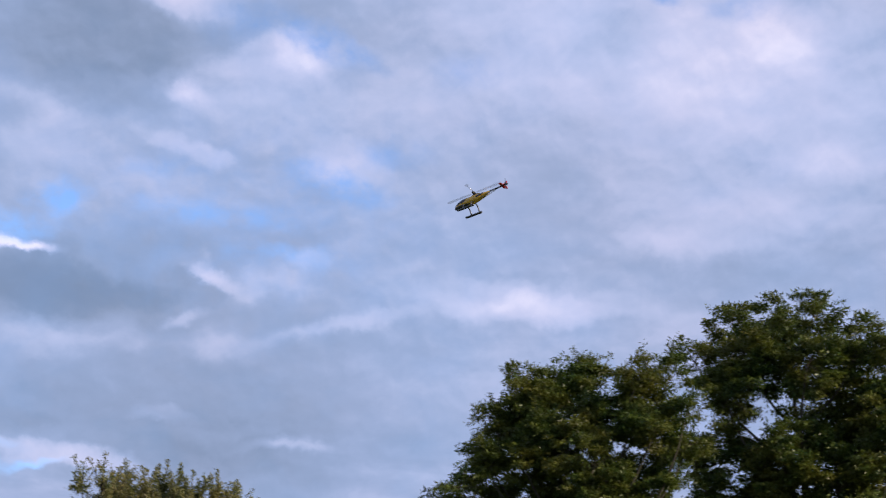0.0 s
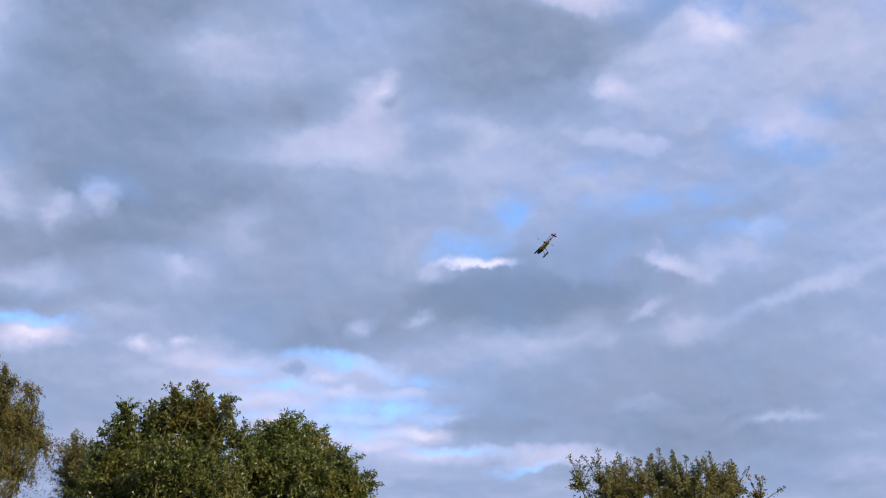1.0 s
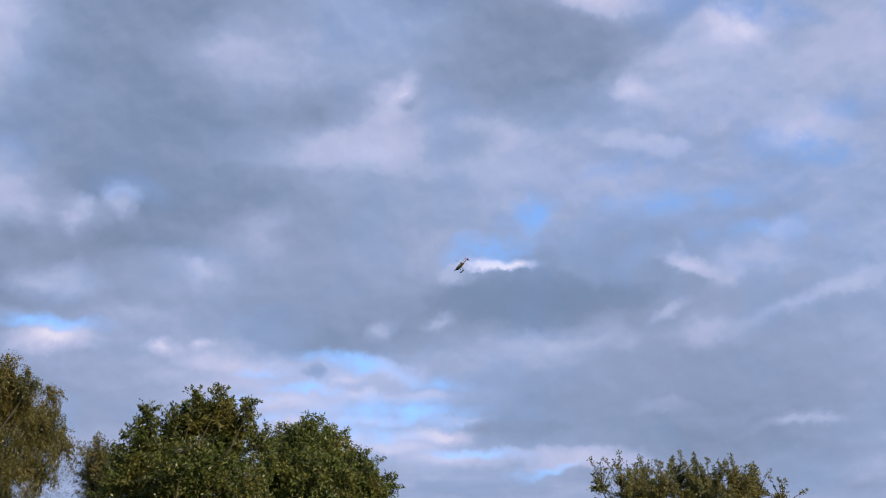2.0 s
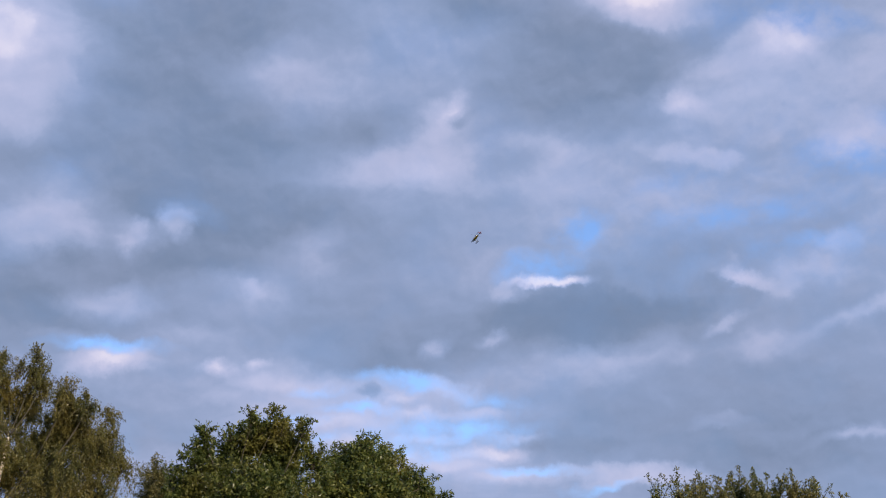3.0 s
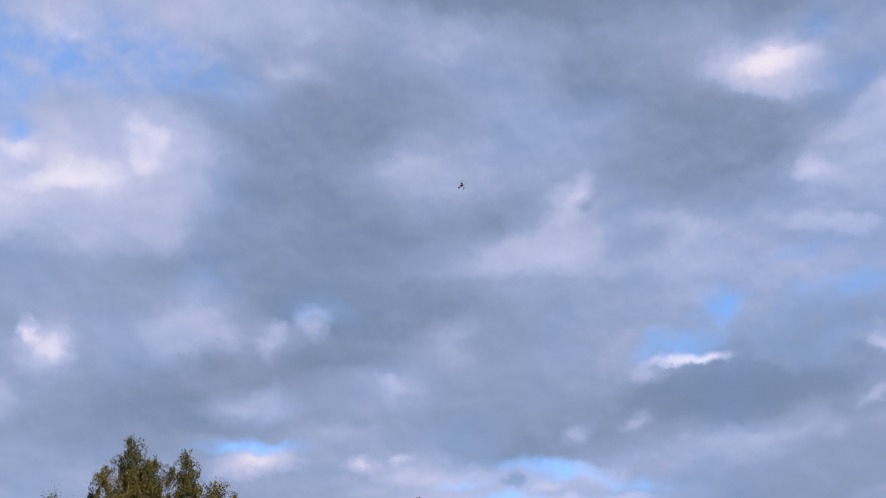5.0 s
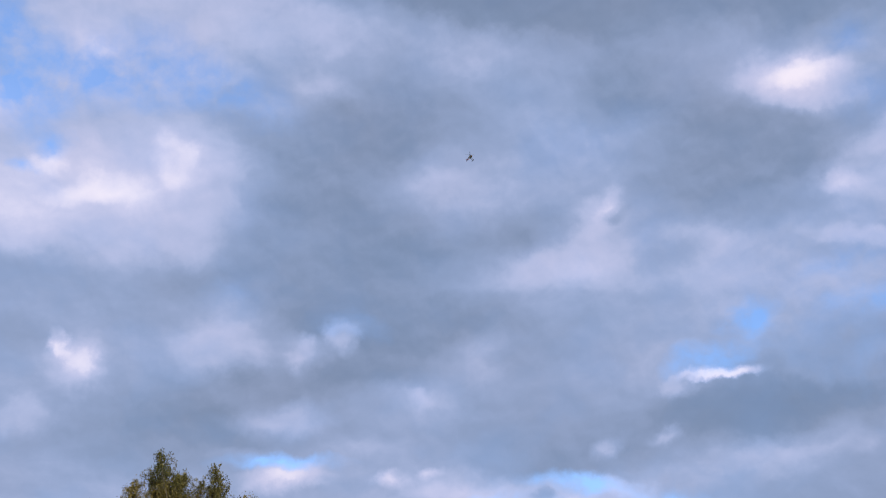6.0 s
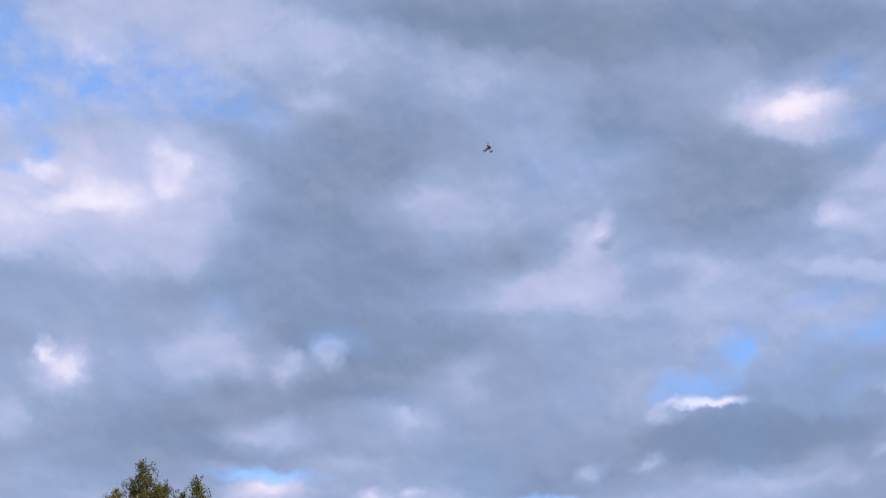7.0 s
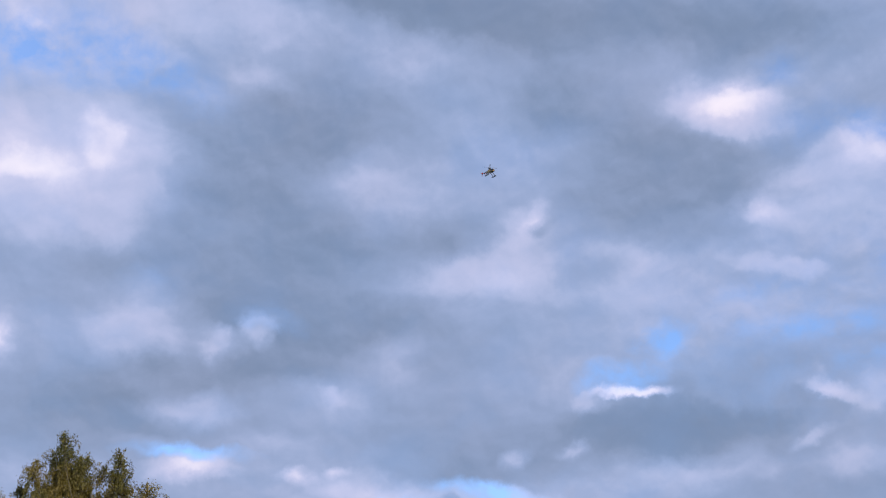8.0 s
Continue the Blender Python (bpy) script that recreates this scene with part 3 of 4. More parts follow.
def tree(name, at, lobes, leaf, bark, label, category, seed, trunk_radius=0.2, size=(0.10, 0.045), cover=2.6, hang=0.0, rise=0.25,
         reach=(0.5, 1.22), shoots=0, shoot_length=0.5, spread=0.10, lean=(0.0, 0.0), twigs_per=26, inner=2, fill=0.15, sprigs=7, pad=0.0):
    """A tree: tapered trunk, a limb to every bough, twigs, and a crown of single leaves along the twigs."""
    rng = np.random.default_rng(seed)
    root = tagged(new(name), label, category, "trees round the meadow")
    root.location = (at[0], at[1], 0)
    turn = math.atan2(-at[0], at[1])
    root.rotation_euler = (0, 0, turn)
    # inner boughs close the crown between the outer ones
    outer = np.array(lobes)
    middle = outer[:, :3].mean(0)
    boughs = [tuple(b) for b in outer]
    for i, b in enumerate(outer):
        near = np.argsort(np.linalg.norm(outer[:, :3] - b[:3], axis=1))[1:1 + inner]
        for j in near:
            if j > i or i not in np.argsort(np.linalg.norm(outer[:, :3] - outer[j, :3], axis=1))[1:1 + inner]:
                m = (b[:3] + outer[j, :3]) / 2
                m = m + (middle - m) * 0.18
                boughs.append((*m, 0.5 * (b[3] + outer[j, 3]) * 0.95))
    # lower boughs round the stem
    crown_top = max(b[2] + b[3] for b in boughs)
    for level in (0.36, 0.48):
        for k in range(6):
            t = 2 * math.pi * (k + rng.uniform(-0.3, 0.3)) / 6
            d = crown_top * rng.uniform(0.10, 0.18)
            boughs.append((d * math.cos(t), d * math.sin(t), crown_top * (level + rng.uniform(-0.03, 0.02)), crown_top * rng.uniform(0.06, 0.085)))
    lobes = boughs
    top = max(z + r for _, _, z, r in lobes)
    core = middle
    # trunk
    fork = top * 0.42
    crest = Vector((core[0] * 0.6 + lean[0], core[1] * 0.6 + lean[1], top * 0.80))
    stem = bezier((0, 0, -0.15), (lean[0] * 0.3 + 0.15, lean[1] * 0.3, fork), crest, 12)
    radii = [trunk_radius * (1.35 if i == 0 else 1.0) * (1 - 0.86 * i / 11) for i in range(12)]
    part("trunk", tube("trunk", stem, radii, 10), bark, root)
    # limbs
    twig_verts, twig_faces = [], []
    bases, axes, sides, lengths, widths = [], [], [], [], []
    for index, (x, y, z, r) in enumerate(lobes):
        c = Vector((x, y, z))
        out = math.hypot(x - crest[0], y - crest[1])
        height = min(max(z - 0.9 * out - 1.0, min(fork * 0.75, z * 0.8)), top * 0.78)
        i = min(range(12), key=lambda k: abs(stem[k].z - height))
        start = stem[i]
        bow = start.lerp(c, 0.5) + Vector((0.2 * (x - start.x) + rng.uniform(-0.35, 0.35), 0.2 * (y - start.y) + rng.uniform(-0.35, 0.35), -0.12 * out + rng.uniform(-0.3, 0.3)))
        line = bezier(start, bow, c, 7)
        thick = min(radii[i] * 0.7, 0.03 + 0.035 * r)
        if index < len(outer) or z < top * 0.52:
            part("limb", tube("limb", line, [thick * (1 - 0.75 * k / 6) for k in range(7)], 6), M_BARK, root)
        # twigs and leaves of this bough
        area = math.pi * r * r
        wanted = (cover if z > top * 0.52 else 0.6 * cover) * area / (0.55 * size[0] * size[1])
        count = max(10, int(twigs_per * max(r, 0.25) / 0.6))
        ways = unit(rng.normal(size=(count, 3)) + np.array([0, 0, rise]))
        reaches = r * rng.uniform(*reach, size=count)
        if shoots:
            extra = unit(rng.normal(size=(shoots, 3)) * 0.28 + np.array([0, 0, 1.0]))
            ways = np.concatenate([ways, extra])
            reaches = np.concatenate([reaches, r + shoot_length * rng.uniform(0.3, 1.0, size=shoots)])
        usual = max(4, int(wanted / len(ways)))
        # thin sprigs stand out past the bough and break its outline
        strays = sprigs if index < len(outer) else 0
        ways = np.concatenate([ways, unit(rng.normal(size=(strays, 3)) + np.array([0, 0, 0.5 + rise]))])
        reaches = np.concatenate([reaches, r * rng.uniform(1.1, 1.3, size=strays) + rng.uniform(0.05, 0.22, size=strays)])
        for number, (w, far) in enumerate(zip(ways, reaches)):
            stray = number >= len(ways) - strays
            each = 26 if stray else usual
            tip = np.array(c) + w * far
            tip[2] -= hang * rng.uniform(0.2, 0.75)
            mid = np.array(c) + w * far * 0.55 + np.array([0, 0, 0.12 * far + hang * 0.22])
            pts = bezier(c, mid, tip, 5)
            add_tube(twig_verts, twig_faces, pts, [0.010, 0.008, 0.006, 0.004, 0.002], 3)
            s = rng.uniform(0.12, 1.0, size=each)[:, None] ** 0.6
            p = np.array(c) * (1 - s) ** 2 + mid * 2 * s * (1 - s) + tip * s * s
            jitter = (spread * 0.55 if stray else spread) * (1.25 - 0.75 * s)
            p = p + rng.normal(size=(each, 3)) * jitter * np.array([1.0, 1.0, 1.0 + 6.0 * hang])
            if pad and not stray:
                # leaves gather in flat sprays round the end of the twig
                p = tip + unit(rng.normal(size=(each, 3))) * rng.uniform(0.1, 1.0, size=(each, 1)) ** 0.6 * pad * rng.uniform(0.75, 1.25) * np.array([1.15, 1.15, 0.48])
            # some leaves fill the inside of the bough
            within = rng.random(each) < (0.0 if stray else fill)
            p = np.where(within[:, None], np.array(c) + unit(rng.normal(size=(each, 3))) * (r * rng.random((each, 1)) ** 0.4), p)
            a = unit(rng.normal(size=(each, 3)) * 0.75 + w * 0.55 + np.array([0, 0, -0.35 - 4.0 * hang]))
            b = unit(np.cross(a, rng.normal(size=(each, 3)) + np.array([0, 0, 0.6])))
            bases.append(p), axes.append(a), sides.append(b)
            scale = rng.uniform(0.65, 1.25, size=each)
            lengths.append(size[0] * scale), widths.append(size[1] * scale * rng.uniform(0.8, 1.2, size=each))
    part("twig_work", mesh_of("twig_work", twig_verts, twig_faces), M_TWIG, root, "thin brown twigs", "stuff")
    part("crown", leaf_mesh("crown", np.concatenate(bases), np.concatenate(axes), np.concatenate(sides), np.concatenate(lengths), np.concatenate(widths)),
         leaf, root, "", "stuff")
    return root


# Boughs of each tree: offset across and along the view from its foot, height, radius, in metres.
ASH_LOBES = (
    (-2.95, -0.30, 9.95, 0.80),
    (-1.61, 0.27, 16.17, 0.87), (-0.24, 0.99, 16.66, 0.73), (0.74, -1.16, 15.79, 0.70), (2.08, -0.37, 15.58, 0.57), (-2.79, -0.95, 14.72, 0.67),
    (-1.15, -1.03, 14.58, 1.03), (0.43, -1.50, 14.21, 1.03), (1.78, 1.44, 14.93, 0.87), (-1.95, -1.20, 13.42, 0.87), (0.52, 1.32, 13.95, 0.60),
    (0.64, -0.22, 12.42, 0.80), (2.05, 0.63, 12.92, 0.87), (-0.58, -1.19, 11.64, 0.87), (-1.81, 0.02, 12.04, 0.73), (1.35, 0.92, 11.68, 0.83),
    (2.20, -1.21, 10.68, 1.00), (-3.05, -0.78, 11.98, 0.73), (-2.69, -1.19, 10.69, 0.60), (-1.24, -0.47, 10.72, 0.67), (3.10, -0.45, 14.28, 1.17),
    (3.13, -0.94, 12.14, 1.33), (-0.01, -1.15, 9.55, 1.50), (1.97, 1.19, 9.48, 1.83), (-2.13, 0.86, 9.57, 1.33),
)
LOCUST_LOBES = (
    (-2.60, 0.10, 12.10, 0.50), (-2.90, 0.30, 11.30, 0.45), (-1.45, 0.60, 13.45, 0.45),
    (-2.01, 0.83, 13.71, 0.27), (-0.18, 1.32, 14.19, 0.48), (-0.78, 0.50, 13.07, 0.66), (0.40, 0.60, 13.25, 0.69), (1.43, -1.15, 12.83, 0.63),
    (2.28, -0.52, 12.97, 0.63), (-1.63, 0.17, 12.62, 0.69), (-2.25, 1.27, 12.27, 0.60), (-1.15, -0.75, 11.41, 0.77), (0.14, -0.41, 11.96, 0.74),
    (1.18, -0.84, 11.89, 0.63), (2.62, -1.21, 11.76, 0.54), (2.73, -0.48, 11.21, 0.48), (-2.69, -0.60, 10.85, 0.51), (-1.61, -0.51, 10.56, 0.77),
    (0.17, -1.35, 10.39, 0.92), (1.83, -1.27, 11.44, 0.66), (-3.31, -0.74, 10.03, 0.51), (2.24, 1.01, 10.77, 0.45), (-0.62, 1.14, 10.20, 0.83),
    (0.69, 0.65, 10.30, 0.60), (-4.12, 1.06, 10.13, 0.33), (1.61, -0.29, 9.83, 0.89), (-2.17, 1.10, 8.96, 1.49), (0.25, -0.40, 8.35, 1.64),
)
CHERRY_LOBES = (
    (-1.72, 0.30, 8.45, 0.30), (-1.75, 0.20, 7.75, 0.34),
    (-1.24, 0.17, 8.91, 0.40), (-1.10, 0.06, 9.38, 0.21), (-0.70, 0.79, 8.66, 0.59), (-0.14, 0.51, 9.42, 0.52), (-0.13, -0.05, 9.76, 0.18),
    (0.60, 0.68, 9.38, 0.59), (0.37, 0.10, 9.79, 0.24), (0.92, -0.14, 9.49, 0.26), (-0.35, -1.06, 7.86, 0.71), (0.58, 0.39, 8.24, 0.71),
    (1.23, 0.62, 9.00, 0.40), (-1.44, 0.44, 8.12, 0.47), (-1.26, 1.00, 7.35, 0.83), (-0.06, 0.48, 7.04, 1.06), (1.04, -1.06, 7.11, 0.83),
)
ROUND_LOBES = (
    (-0.30, -0.30, 9.95, 0.38), (-0.75, 0.20, 9.85, 0.34),
    (-1.26, -1.09, 8.88, 0.50), (-1.38, 0.04, 8.61, 0.59), (-1.05, -0.30, 9.53, 0.53), (-0.39, -0.65, 9.62, 0.47), (0.14, 1.06, 10.09, 0.45),
    (0.59, 0.23, 9.37, 0.55), (-0.65, -0.53, 8.81, 0.68), (0.92, -1.10, 8.91, 0.37), (1.18, -0.85, 8.53, 0.39), (-0.07, -1.17, 8.53, 0.68),
    (1.59, -0.44, 8.68, 0.21), (0.51, -1.14, 8.35, 0.53), (-0.66, 1.07, 8.03, 0.92), (0.67, -0.01, 7.82, 1.05), (1.44, -0.30, 8.03, 0.53),
)
PALE_LOBES = (
    (-0.12, -0.38, 12.18, 0.44), (-0.30, 0.72, 11.83, 0.63), (0.41, -0.57, 11.56, 0.48), (0.11, 1.49, 10.91, 0.92),
)
BIRCH_LOBES = (
    (-0.49, -0.04, 13.26, 0.26), (-0.51, 0.92, 13.00, 0.52), (0.10, 0.46, 12.82, 0.35), (-1.09, 0.33, 12.38, 0.43), (-1.29, 1.26, 12.13, 0.35),
    (-0.10, 0.51, 12.06, 0.67), (-0.81, -0.98, 11.12, 0.58), (0.97, 0.07, 12.87, 0.35), (1.09, 0.30, 12.23, 0.58), (1.72, -0.85, 11.73, 0.43),
    (2.27, -0.89, 11.43, 0.43), (2.98, 0.66, 11.67, 0.35), (0.84, 1.18, 11.65, 0.72), (1.97, 0.12, 10.97, 0.87), (2.81, -0.50, 10.42, 0.72),
    (-0.07, -1.31, 10.16, 1.01), (-0.86, -0.21, 10.27, 0.72), (1.50, 0.19, 10.09, 1.01), (3.35, 0.38, 10.24, 0.58), (0.47, 1.11, 9.68, 1.30),
    (2.74, -0.64, 9.24, 0.87), (1.68, -1.06, 8.62, 1.16),
)
EDGE_LOBES = (
    (0.25, 1.08, 14.89, 0.46), (-0.34, -1.58, 14.15, 0.58), (0.45, -0.86, 13.68, 0.69), (-0.12, -1.23, 13.35, 0.96),
)
APPLE_LOBES = (
    (-1.46, 0.38, 6.65, 0.24), (-1.07, -0.81, 6.39, 0.24), (-0.74, 0.81, 6.65, 0.31), (-0.18, 0.38, 6.59, 0.33), (0.27, 0.07, 6.48, 0.31),
    (0.73, -0.44, 6.33, 0.31), (1.05, 0.18, 6.40, 0.24), (1.39, -0.24, 6.11, 0.20), (-1.02, 0.15, 6.13, 0.40), (-0.13, -0.40, 5.88, 0.55),
    (0.70, -0.79, 5.75, 0.46),
)


tree("ash_tree", (25.10, 28.53), ASH_LOBES, M_ASH, M_BARK, "tall dark green ash tree with rounded leaf clumps and gaps", "tree", 3, 0.34, (0.13, 0.045), 4.2,
     reach=(0.4, 1.14), inner=2, twigs_per=12, sprigs=2, pad=0.31, fill=0.06, rise=0.4)
tree("locust_tree", (17.99, 28.85), LOCUST_LOBES, M_ASH, M_BARK, "broad locust tree with feathery olive green boughs", "tree", 4, 0.30, (0.12, 0.036), 4.0,
     reach=(0.45, 1.12), inner=2, twigs_per=12, sprigs=3, pad=0.27, fill=0.04, rise=0.35)
tree("cherry_tree", (-3.97, 26.71), CHERRY_LOBES, M_CHERRY, M_BARK, "dense green cherry tree with upright leafy shoots", "tree", 5, 0.16, (0.085, 0.032), 2.9,
     rise=0.8, shoots=7, shoot_length=0.22, spread=0.036, inner=3, twigs_per=24)
tree("walnut_tree", (-1.55, 29.96), ROUND_LOBES, M_ROUND, M_BARK, "rounded broad-leaved tree with drooping dark green leaves", "tree", 6, 0.17, (0.10, 0.034), 3.0,
     shoots=4, shoot_length=0.2, spread=0.05, inner=3, hang=0.08, twigs_per=24)
tree("willow_tree", (-9.17, 40.99), PALE_LOBES, M_PALE, M_BARK, "small pale willow with thin upright twigs", "tree", 7, 0.14, (0.08, 0.02), 2.4, shoots=12, shoot_length=0.45, rise=0.7, spread=0.05)
tree("birch_tree", (-11.32, 30.94), BIRCH_LOBES, M_BIRCH, M_BIRCH_BARK, "birch with white bark and hanging olive yellow foliage", "tree", 8, 0.20, (0.055, 0.022), 2.1,
     hang=0.34, rise=0.6, shoots=6, shoot_length=0.16, spread=0.036, twigs_per=24, sprigs=7, reach=(0.4, 1.2))
tree("birch_tree", (-17.62, 40.32), EDGE_LOBES, M_BIRCH, M_BIRCH_BARK, "further birch with dull olive foliage", "tree", 9, 0.18, (0.055, 0.022), 2.6, hang=0.4, rise=0.5, shoots=6, shoot_length=0.3, spread=0.06)
tree("apple_tree", (4.91, 20.42), APPLE_LOBES, M_APPLE, M_BARK, "low fruit tree with many upright leafy shoots", "tree", 10, 0.13, (0.05, 0.019), 2.6,
     inner=2, fill=0.05, rise=0.8, shoots=5, shoot_length=0.36, spread=0.026, twigs_per=34, sprigs=1)

# ---- helicopter ----


def loft(name, stations, sides=20, power=2.4, lower=1.0):
    """A smooth closed shell through rounded sections: along, half width, mid height, half height."""
    verts, faces = [], []
    for along, wide, mid, tall in stations:
        for k in range(sides):
            t = 2 * math.pi * k / sides
            c, s = math.cos(t), math.sin(t)
            x = math.copysign(abs(c) ** (2 / power), c) * wide
            z = math.copysign(abs(s) ** (2 / power), s) * tall * (lower if s < 0 else 1.0)
            verts.append((x, along, mid + z))
    n = len(stations)
    for i in range(n - 1):
        for k in range(sides):
            k2 = (k + 1) % sides
            faces.append((i * sides + k, (i + 1) * sides + k, (i + 1) * sides + k2, i * sides + k2))
    faces.append(tuple(range(sides)))
    faces.append(tuple((n - 1) * sides + k for k in reversed(range(sides))))
    return mesh_of(name, verts, faces, True)


def slab(name, outline, thick, across="x"):
    """A bevelled flat piece: its outline in two coordinates, thick along the third."""
    bm = bmesh.new()
    spots = {"x": lambda a, b, h: (h, a, b), "z": lambda a, b, h: (a, b, h)}[across]
    low = [bm.verts.new(spots(a, b, -thick / 2)) for a, b in outline]
    high = [bm.verts.new(spots(a, b, thick / 2)) for a, b in outline]
    bm.faces.new(low), bm.faces.new(list(reversed(high)))
    for i in range(len(outline)):
        j = (i + 1) % len(outline)
        bm.faces.new((low[i], high[i], high[j], low[j]))
    bmesh.ops.recalc_face_normals(bm, faces=bm.faces)
    bmesh.ops.bevel(bm, geom=bm.edges[:], offset=thick * 0.25, segments=1, affect="EDGES")
    me = bpy.data.meshes.new(name)
    bm.to_mesh(me)
    bm.free()
    return me


def build_helicopter():
    heli = tagged(new("model_helicopter"), "yellow radio-controlled helicopter with black skids and red tail fins, in flight", "helicopter")
    body = part("fuselage", loft("fuselage", ((0.385, 0.006, -0.045, 0.006), (0.37, 0.026, -0.040, 0.020), (0.33, 0.044, -0.030, 0.035), (0.25, 0.058, -0.014, 0.050),
                (0.14, 0.068, -0.004, 0.066), (0.02, 0.068, 0.002, 0.070), (-0.09, 0.055, 0.012, 0.060), (-0.18, 0.036, 0.024, 0.038), (-0.26, 0.022, 0.034, 0.025), (-0.30, 0.016, 0.038, 0.016))),
                M_YELLOW, heli)
    part("canopy", loft("canopy", ((0.372, 0.020, -0.022, 0.012), (0.345, 0.038, -0.014, 0.028), (0.30, 0.052, -0.004, 0.042), (0.25, 0.0605, 0.008, 0.050), (0.19, 0.064, 0.018, 0.049), (0.13, 0.060, 0.028, 0.042), (0.09, 0.048, 0.036, 0.034), (0.06, 0.036, 0.042, 0.026)), 16),
         M_CANOPY, body, "dark glossy cabin window")
    part("belly_panel", loft("belly_panel", ((0.387, 0.004, -0.052, 0.006), (0.365, 0.034, -0.046, 0.021), (0.30, 0.052, -0.044, 0.031), (0.22, 0.056, -0.050, 0.022), (0.14, 0.054, -0.054, 0.016), (0.06, 0.040, -0.055, 0.010)), 14),
         M_BLACK, body, "black nose underside")
    for x in (-1, 1):
        part("side_window", loft("side_window", ((0.25, 0.003, 0.0, 0.008), (0.225, 0.005, 0.004, 0.022), (0.17, 0.006, 0.008, 0.028), (0.125, 0.004, 0.012, 0.018), (0.11, 0.002, 0.014, 0.006)), 10),
             M_CANOPY, body, "dark side window").location = (x * 0.0605, 0, 0.004)
    for x in (-1, 1):
        part("stripe", loft("stripe", ((0.10, 0.003, 0.0, 0.010), (0.02, 0.004, 0.006, 0.016), (-0.10, 0.004, 0.022, 0.018), (-0.2, 0.003, 0.034, 0.010)), 8), M_BLACK, body, "dark stripe").location = (x * 0.056, 0, -0.004)
    part("engine", loft("engine", ((0.05, 0.026, 0.068, 0.014), (0.0, 0.034, 0.078, 0.024), (-0.08, 0.030, 0.074, 0.022), (-0.12, 0.018, 0.064, 0.012)), 12), M_BLACK, heli, "dark engine housing")
    part("tail_boom", tube("tail_boom", ((0, -0.26, 0.042), (0, -0.45, 0.05), (0, -0.60, 0.056)), (0.017, 0.014, 0.012), 10), M_BLACK, heli)
    part("boom_strut", tube("boom_strut", ((0.03, -0.10, -0.03), (0.012, -0.40, 0.036)), (0.005, 0.005), 6), M_STEEL, heli)
    part("boom_strut", tube("boom_strut", ((-0.03, -0.10, -0.03), (-0.012, -0.40, 0.036)), (0.005, 0.005), 6), M_STEEL, heli)
    part("tail_fin", slab("tail_fin", ((-0.53, 0.05), (-0.60, 0.115), (-0.635, 0.112), (-0.605, 0.04), (-0.63, -0.035), (-0.60, -0.04), (-0.545, 0.025)), 0.008), M_RED, heli, "red upright tail fin")
    part("stabilizer", slab("stabilizer", ((-0.10, -0.51), (0.10, -0.51), (0.09, -0.56), (0.0, -0.575), (-0.09, -0.56)), 0.007, "z"), M_RED, heli, "red tailplane").location = (0, 0, 0.058)
    part("tail_gearbox", loft("tail_gearbox", ((-0.585, 0.012, 0.056, 0.012), (-0.60, 0.018, 0.056, 0.018), (-0.625, 0.016, 0.056, 0.016), (-0.64, 0.008, 0.056, 0.008)), 10), M_BLACK, heli)
    # landing gear
    for x in (-1, 1):
        skid = part("skid", tube("skid", ((x * 0.142, 0.275, -0.170), (x * 0.142, 0.26, -0.183), (x * 0.142, 0.23, -0.187), (x * 0.142, -0.03, -0.187), (x * 0.142, -0.04, -0.185)), (0.014, 0.020, 0.021, 0.021, 0.014), 8), M_BLACK, heli, "black skid tube")
        for y in (0.165, 0.01):
            part("strut", tube("strut", bezier((x * 0.03, y, -0.055), (x * 0.125, y, -0.07), (x * 0.142, y, -0.183), 6), (0.011,) * 6, 6), M_BLACK, skid)
    part("mast", tube("mast", ((0, 0, 0.05), (0, 0, 0.135)), (0.008, 0.006), 8), M_STEEL, heli)
    part("swashplate", loft("swashplate", ((-0.022, 0.01, 0.098, 0.007), (-0.01, 0.024, 0.098, 0.009), (0.01, 0.024, 0.098, 0.009), (0.022, 0.01, 0.098, 0.007)), 10), M_BLACK, heli)
    # main rotor, which spins on its mast
    rotor = part("main_rotor", loft("main_rotor", ((-0.055, 0.010, 0, 0.010), (-0.035, 0.026, 0, 0.020), (0.035, 0.026, 0, 0.020), (0.055, 0.010, 0, 0.010)), 10), M_BLACK, heli, "black rotor head")
    for s in (-1, 1):
        part("blade", slab("blade", [(s * a, b) for a, b in ((0.05, -0.012), (0.09, -0.024), (0.49, -0.034), (0.515, -0.022), (0.515, 0.026), (0.09, 0.020), (0.05, 0.010))], 0.005, "z"), M_BLADE, rotor, "pale grey rotor blade")
        part("paddle", loft("paddle", ((s * 0.205, 0.010, 0.025, 0.003), (s * 0.215, 0.032, 0.025, 0.005), (s * 0.265, 0.032, 0.025, 0.005), (s * 0.275, 0.010, 0.025, 0.003)), 8), M_BLADE, rotor, "grey flybar paddle")
    part("flybar", tube("flybar", ((0, -0.22, 0.025), (0, 0.22, 0.025)), (0.003, 0.003), 6), M_STEEL, rotor)
    # tail rotor, on the left of the fin
    tail = part("tail_rotor", tube("tail_rotor", ((0.0, 0, 0), (-0.025, 0, 0)), (0.009, 0.007), 8), M_BLACK, heli, "black tail rotor hub")
    for s in (-1, 1):
        part("blade", slab("blade", [(a, s * b) for a, b in ((-0.006, 0.008), (-0.013, 0.025), (-0.013, 0.095), (0.010, 0.098), (0.010, 0.022), (0.006, 0.008))], 0.004), M_BLADE, tail).location = (-0.02, 0, 0)
    return heli, rotor, tail


helicopter, main_rotor, tail_rotor = build_helicopter()


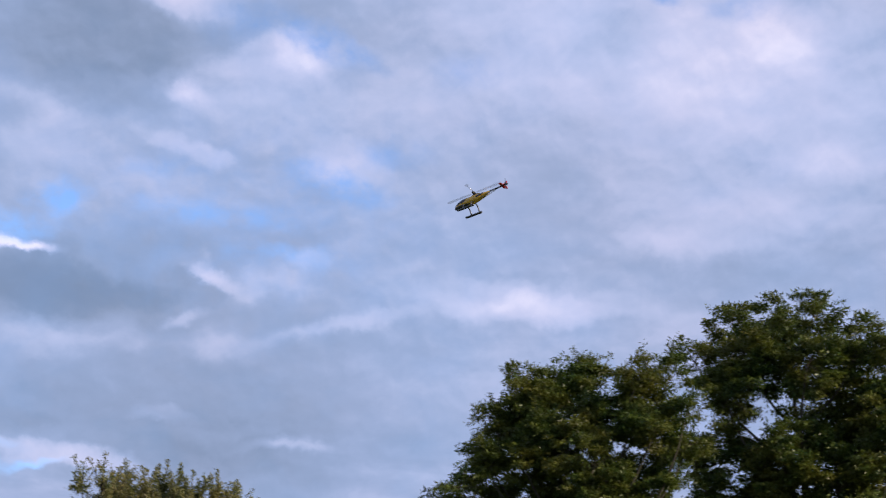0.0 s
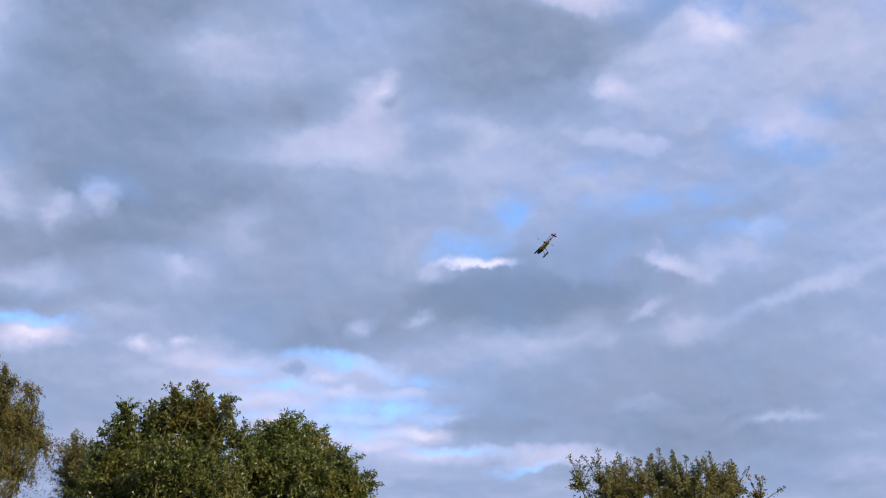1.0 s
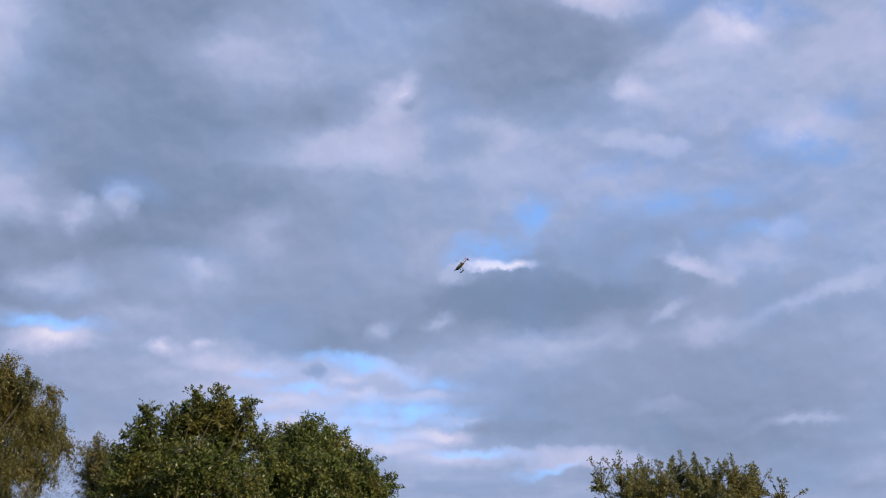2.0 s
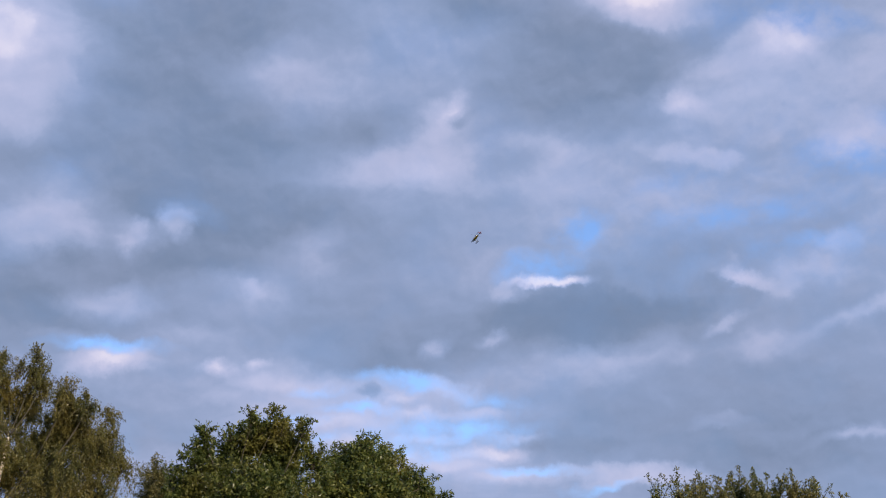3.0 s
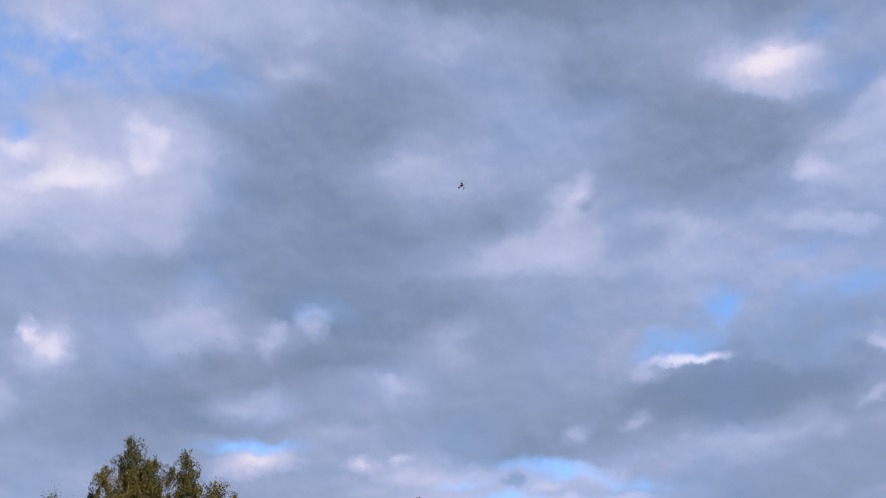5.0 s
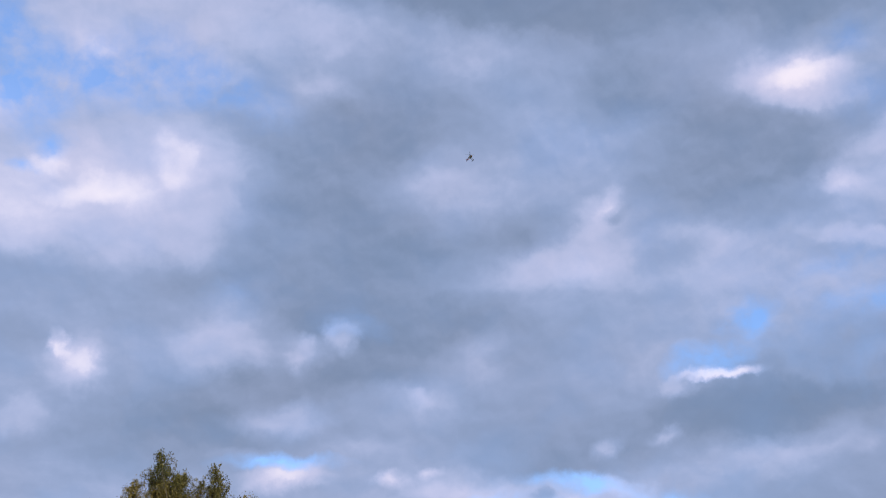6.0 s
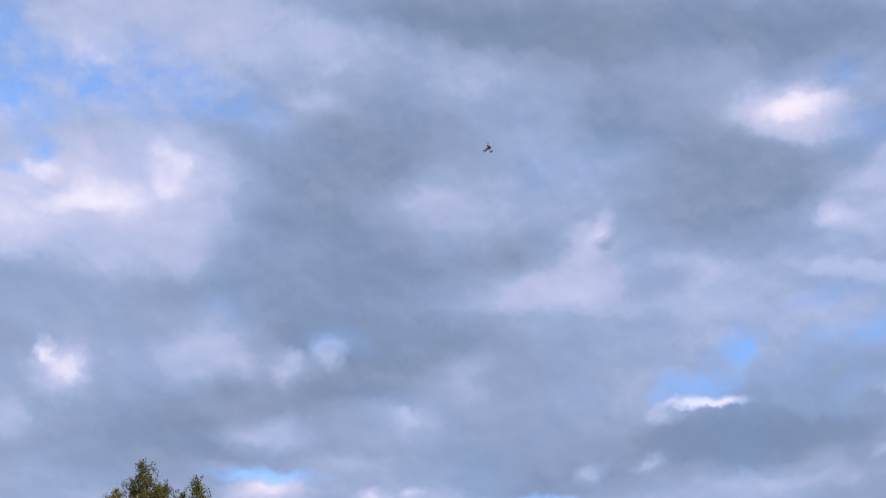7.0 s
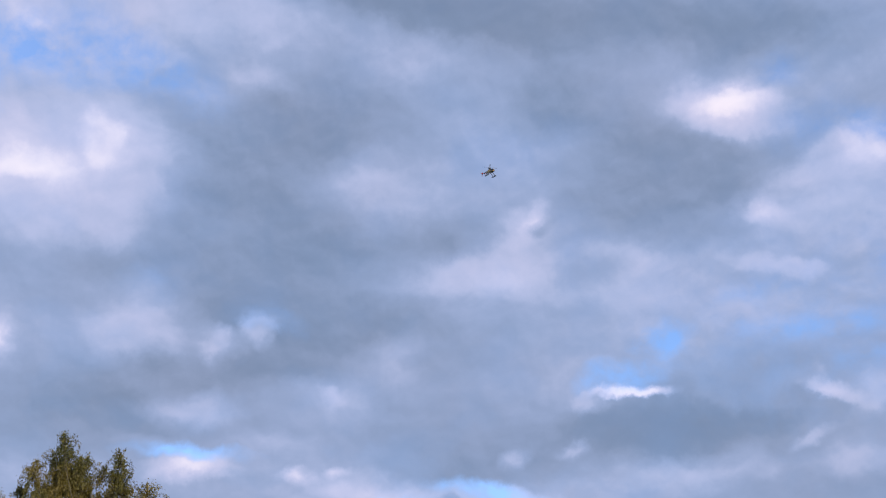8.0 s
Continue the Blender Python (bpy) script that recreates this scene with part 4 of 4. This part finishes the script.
def motions():
    """The flight, and the spin of both rotors."""
    walk(helicopter, [
        (0, pose(8.64, 17.12, 11.31, -8.0, 2.0, 33.0)),
        (0.1, pose(7.93, 18.46, 11.72, -7.0, 5.0, 32.0)),
        (0.2, pose(7.52, 20.10, 12.35, -5.0, 9.0, 29.0)),
        (0.3, pose(7.04, 21.67, 12.90, -3.0, 11.8, 25.5)),
        (0.4, pose(6.60, 23.22, 13.38, -1.0, 14.7, 22.0)),
        (0.5, pose(6.26, 24.70, 13.91, 1.0, 17.5, 18.5)),
        (0.7, pose(5.39, 27.02, 14.46, -1.5, 15.5, 21.0)),
        (1, pose(5.03, 33.92, 16.78, -7.0, 17.0, 20.4)),
        (1.2, pose(4.50, 36.04, 17.12, -4.0, 9.0, 22.0)),
        (2.3, pose(2.54, 54.80, 25.90, -2.0, 9.0, 26.0)),
        (2.5, pose(2.26, 57.35, 27.57, -2.0, 9.0, 26.5)),
        (3, pose(1.78, 63.29, 31.44, -1.0, 4.0, 24.0)),
        (3.5, pose(0.64, 71.26, 37.96, -8.0, -7.0, 94.0)),
        (4, pose(-2.03, 73.52, 42.18, -14.0, -9.0, 100.0)),
        (4.2, pose(-3.25, 72.20, 42.41, -13.0, -8.0, 122.0)),
        (4.5, pose(-4.65, 69.44, 42.06, -11.0, -7.0, 171.0)),
        (5, pose(-6.17, 63.65, 40.78, -13.0, -4.0, 203.0)),
        (5.2, pose(-6.63, 62.46, 40.73, -13.0, -3.0, 204.0)),
        (6.3, pose(-6.34, 54.87, 38.63, -15.0, 0.0, 204.0)),
        (6.5, pose(-5.91, 53.48, 38.07, -15.0, 1.0, 204.0)),
        (7, pose(-4.53, 49.54, 36.03, -16.0, 4.0, 205.0)),
        (7.5, pose(-3.00, 45.36, 32.56, -17.0, 4.0, 207.0)),
        (8, pose(-1.22, 39.41, 27.19, -16.0, 4.0, 208.0)),
    ])
    steps = range(241)
    walk(main_rotor, [(k / 30, pose(0, 0, 0.13, 0, 0, 90 + 89.9 * k)) for k in steps])
    walk(tail_rotor, [(k / 30, pose(-0.012, -0.612, 0.056, 83.0 * k, 0, 0)) for k in steps])


motions()
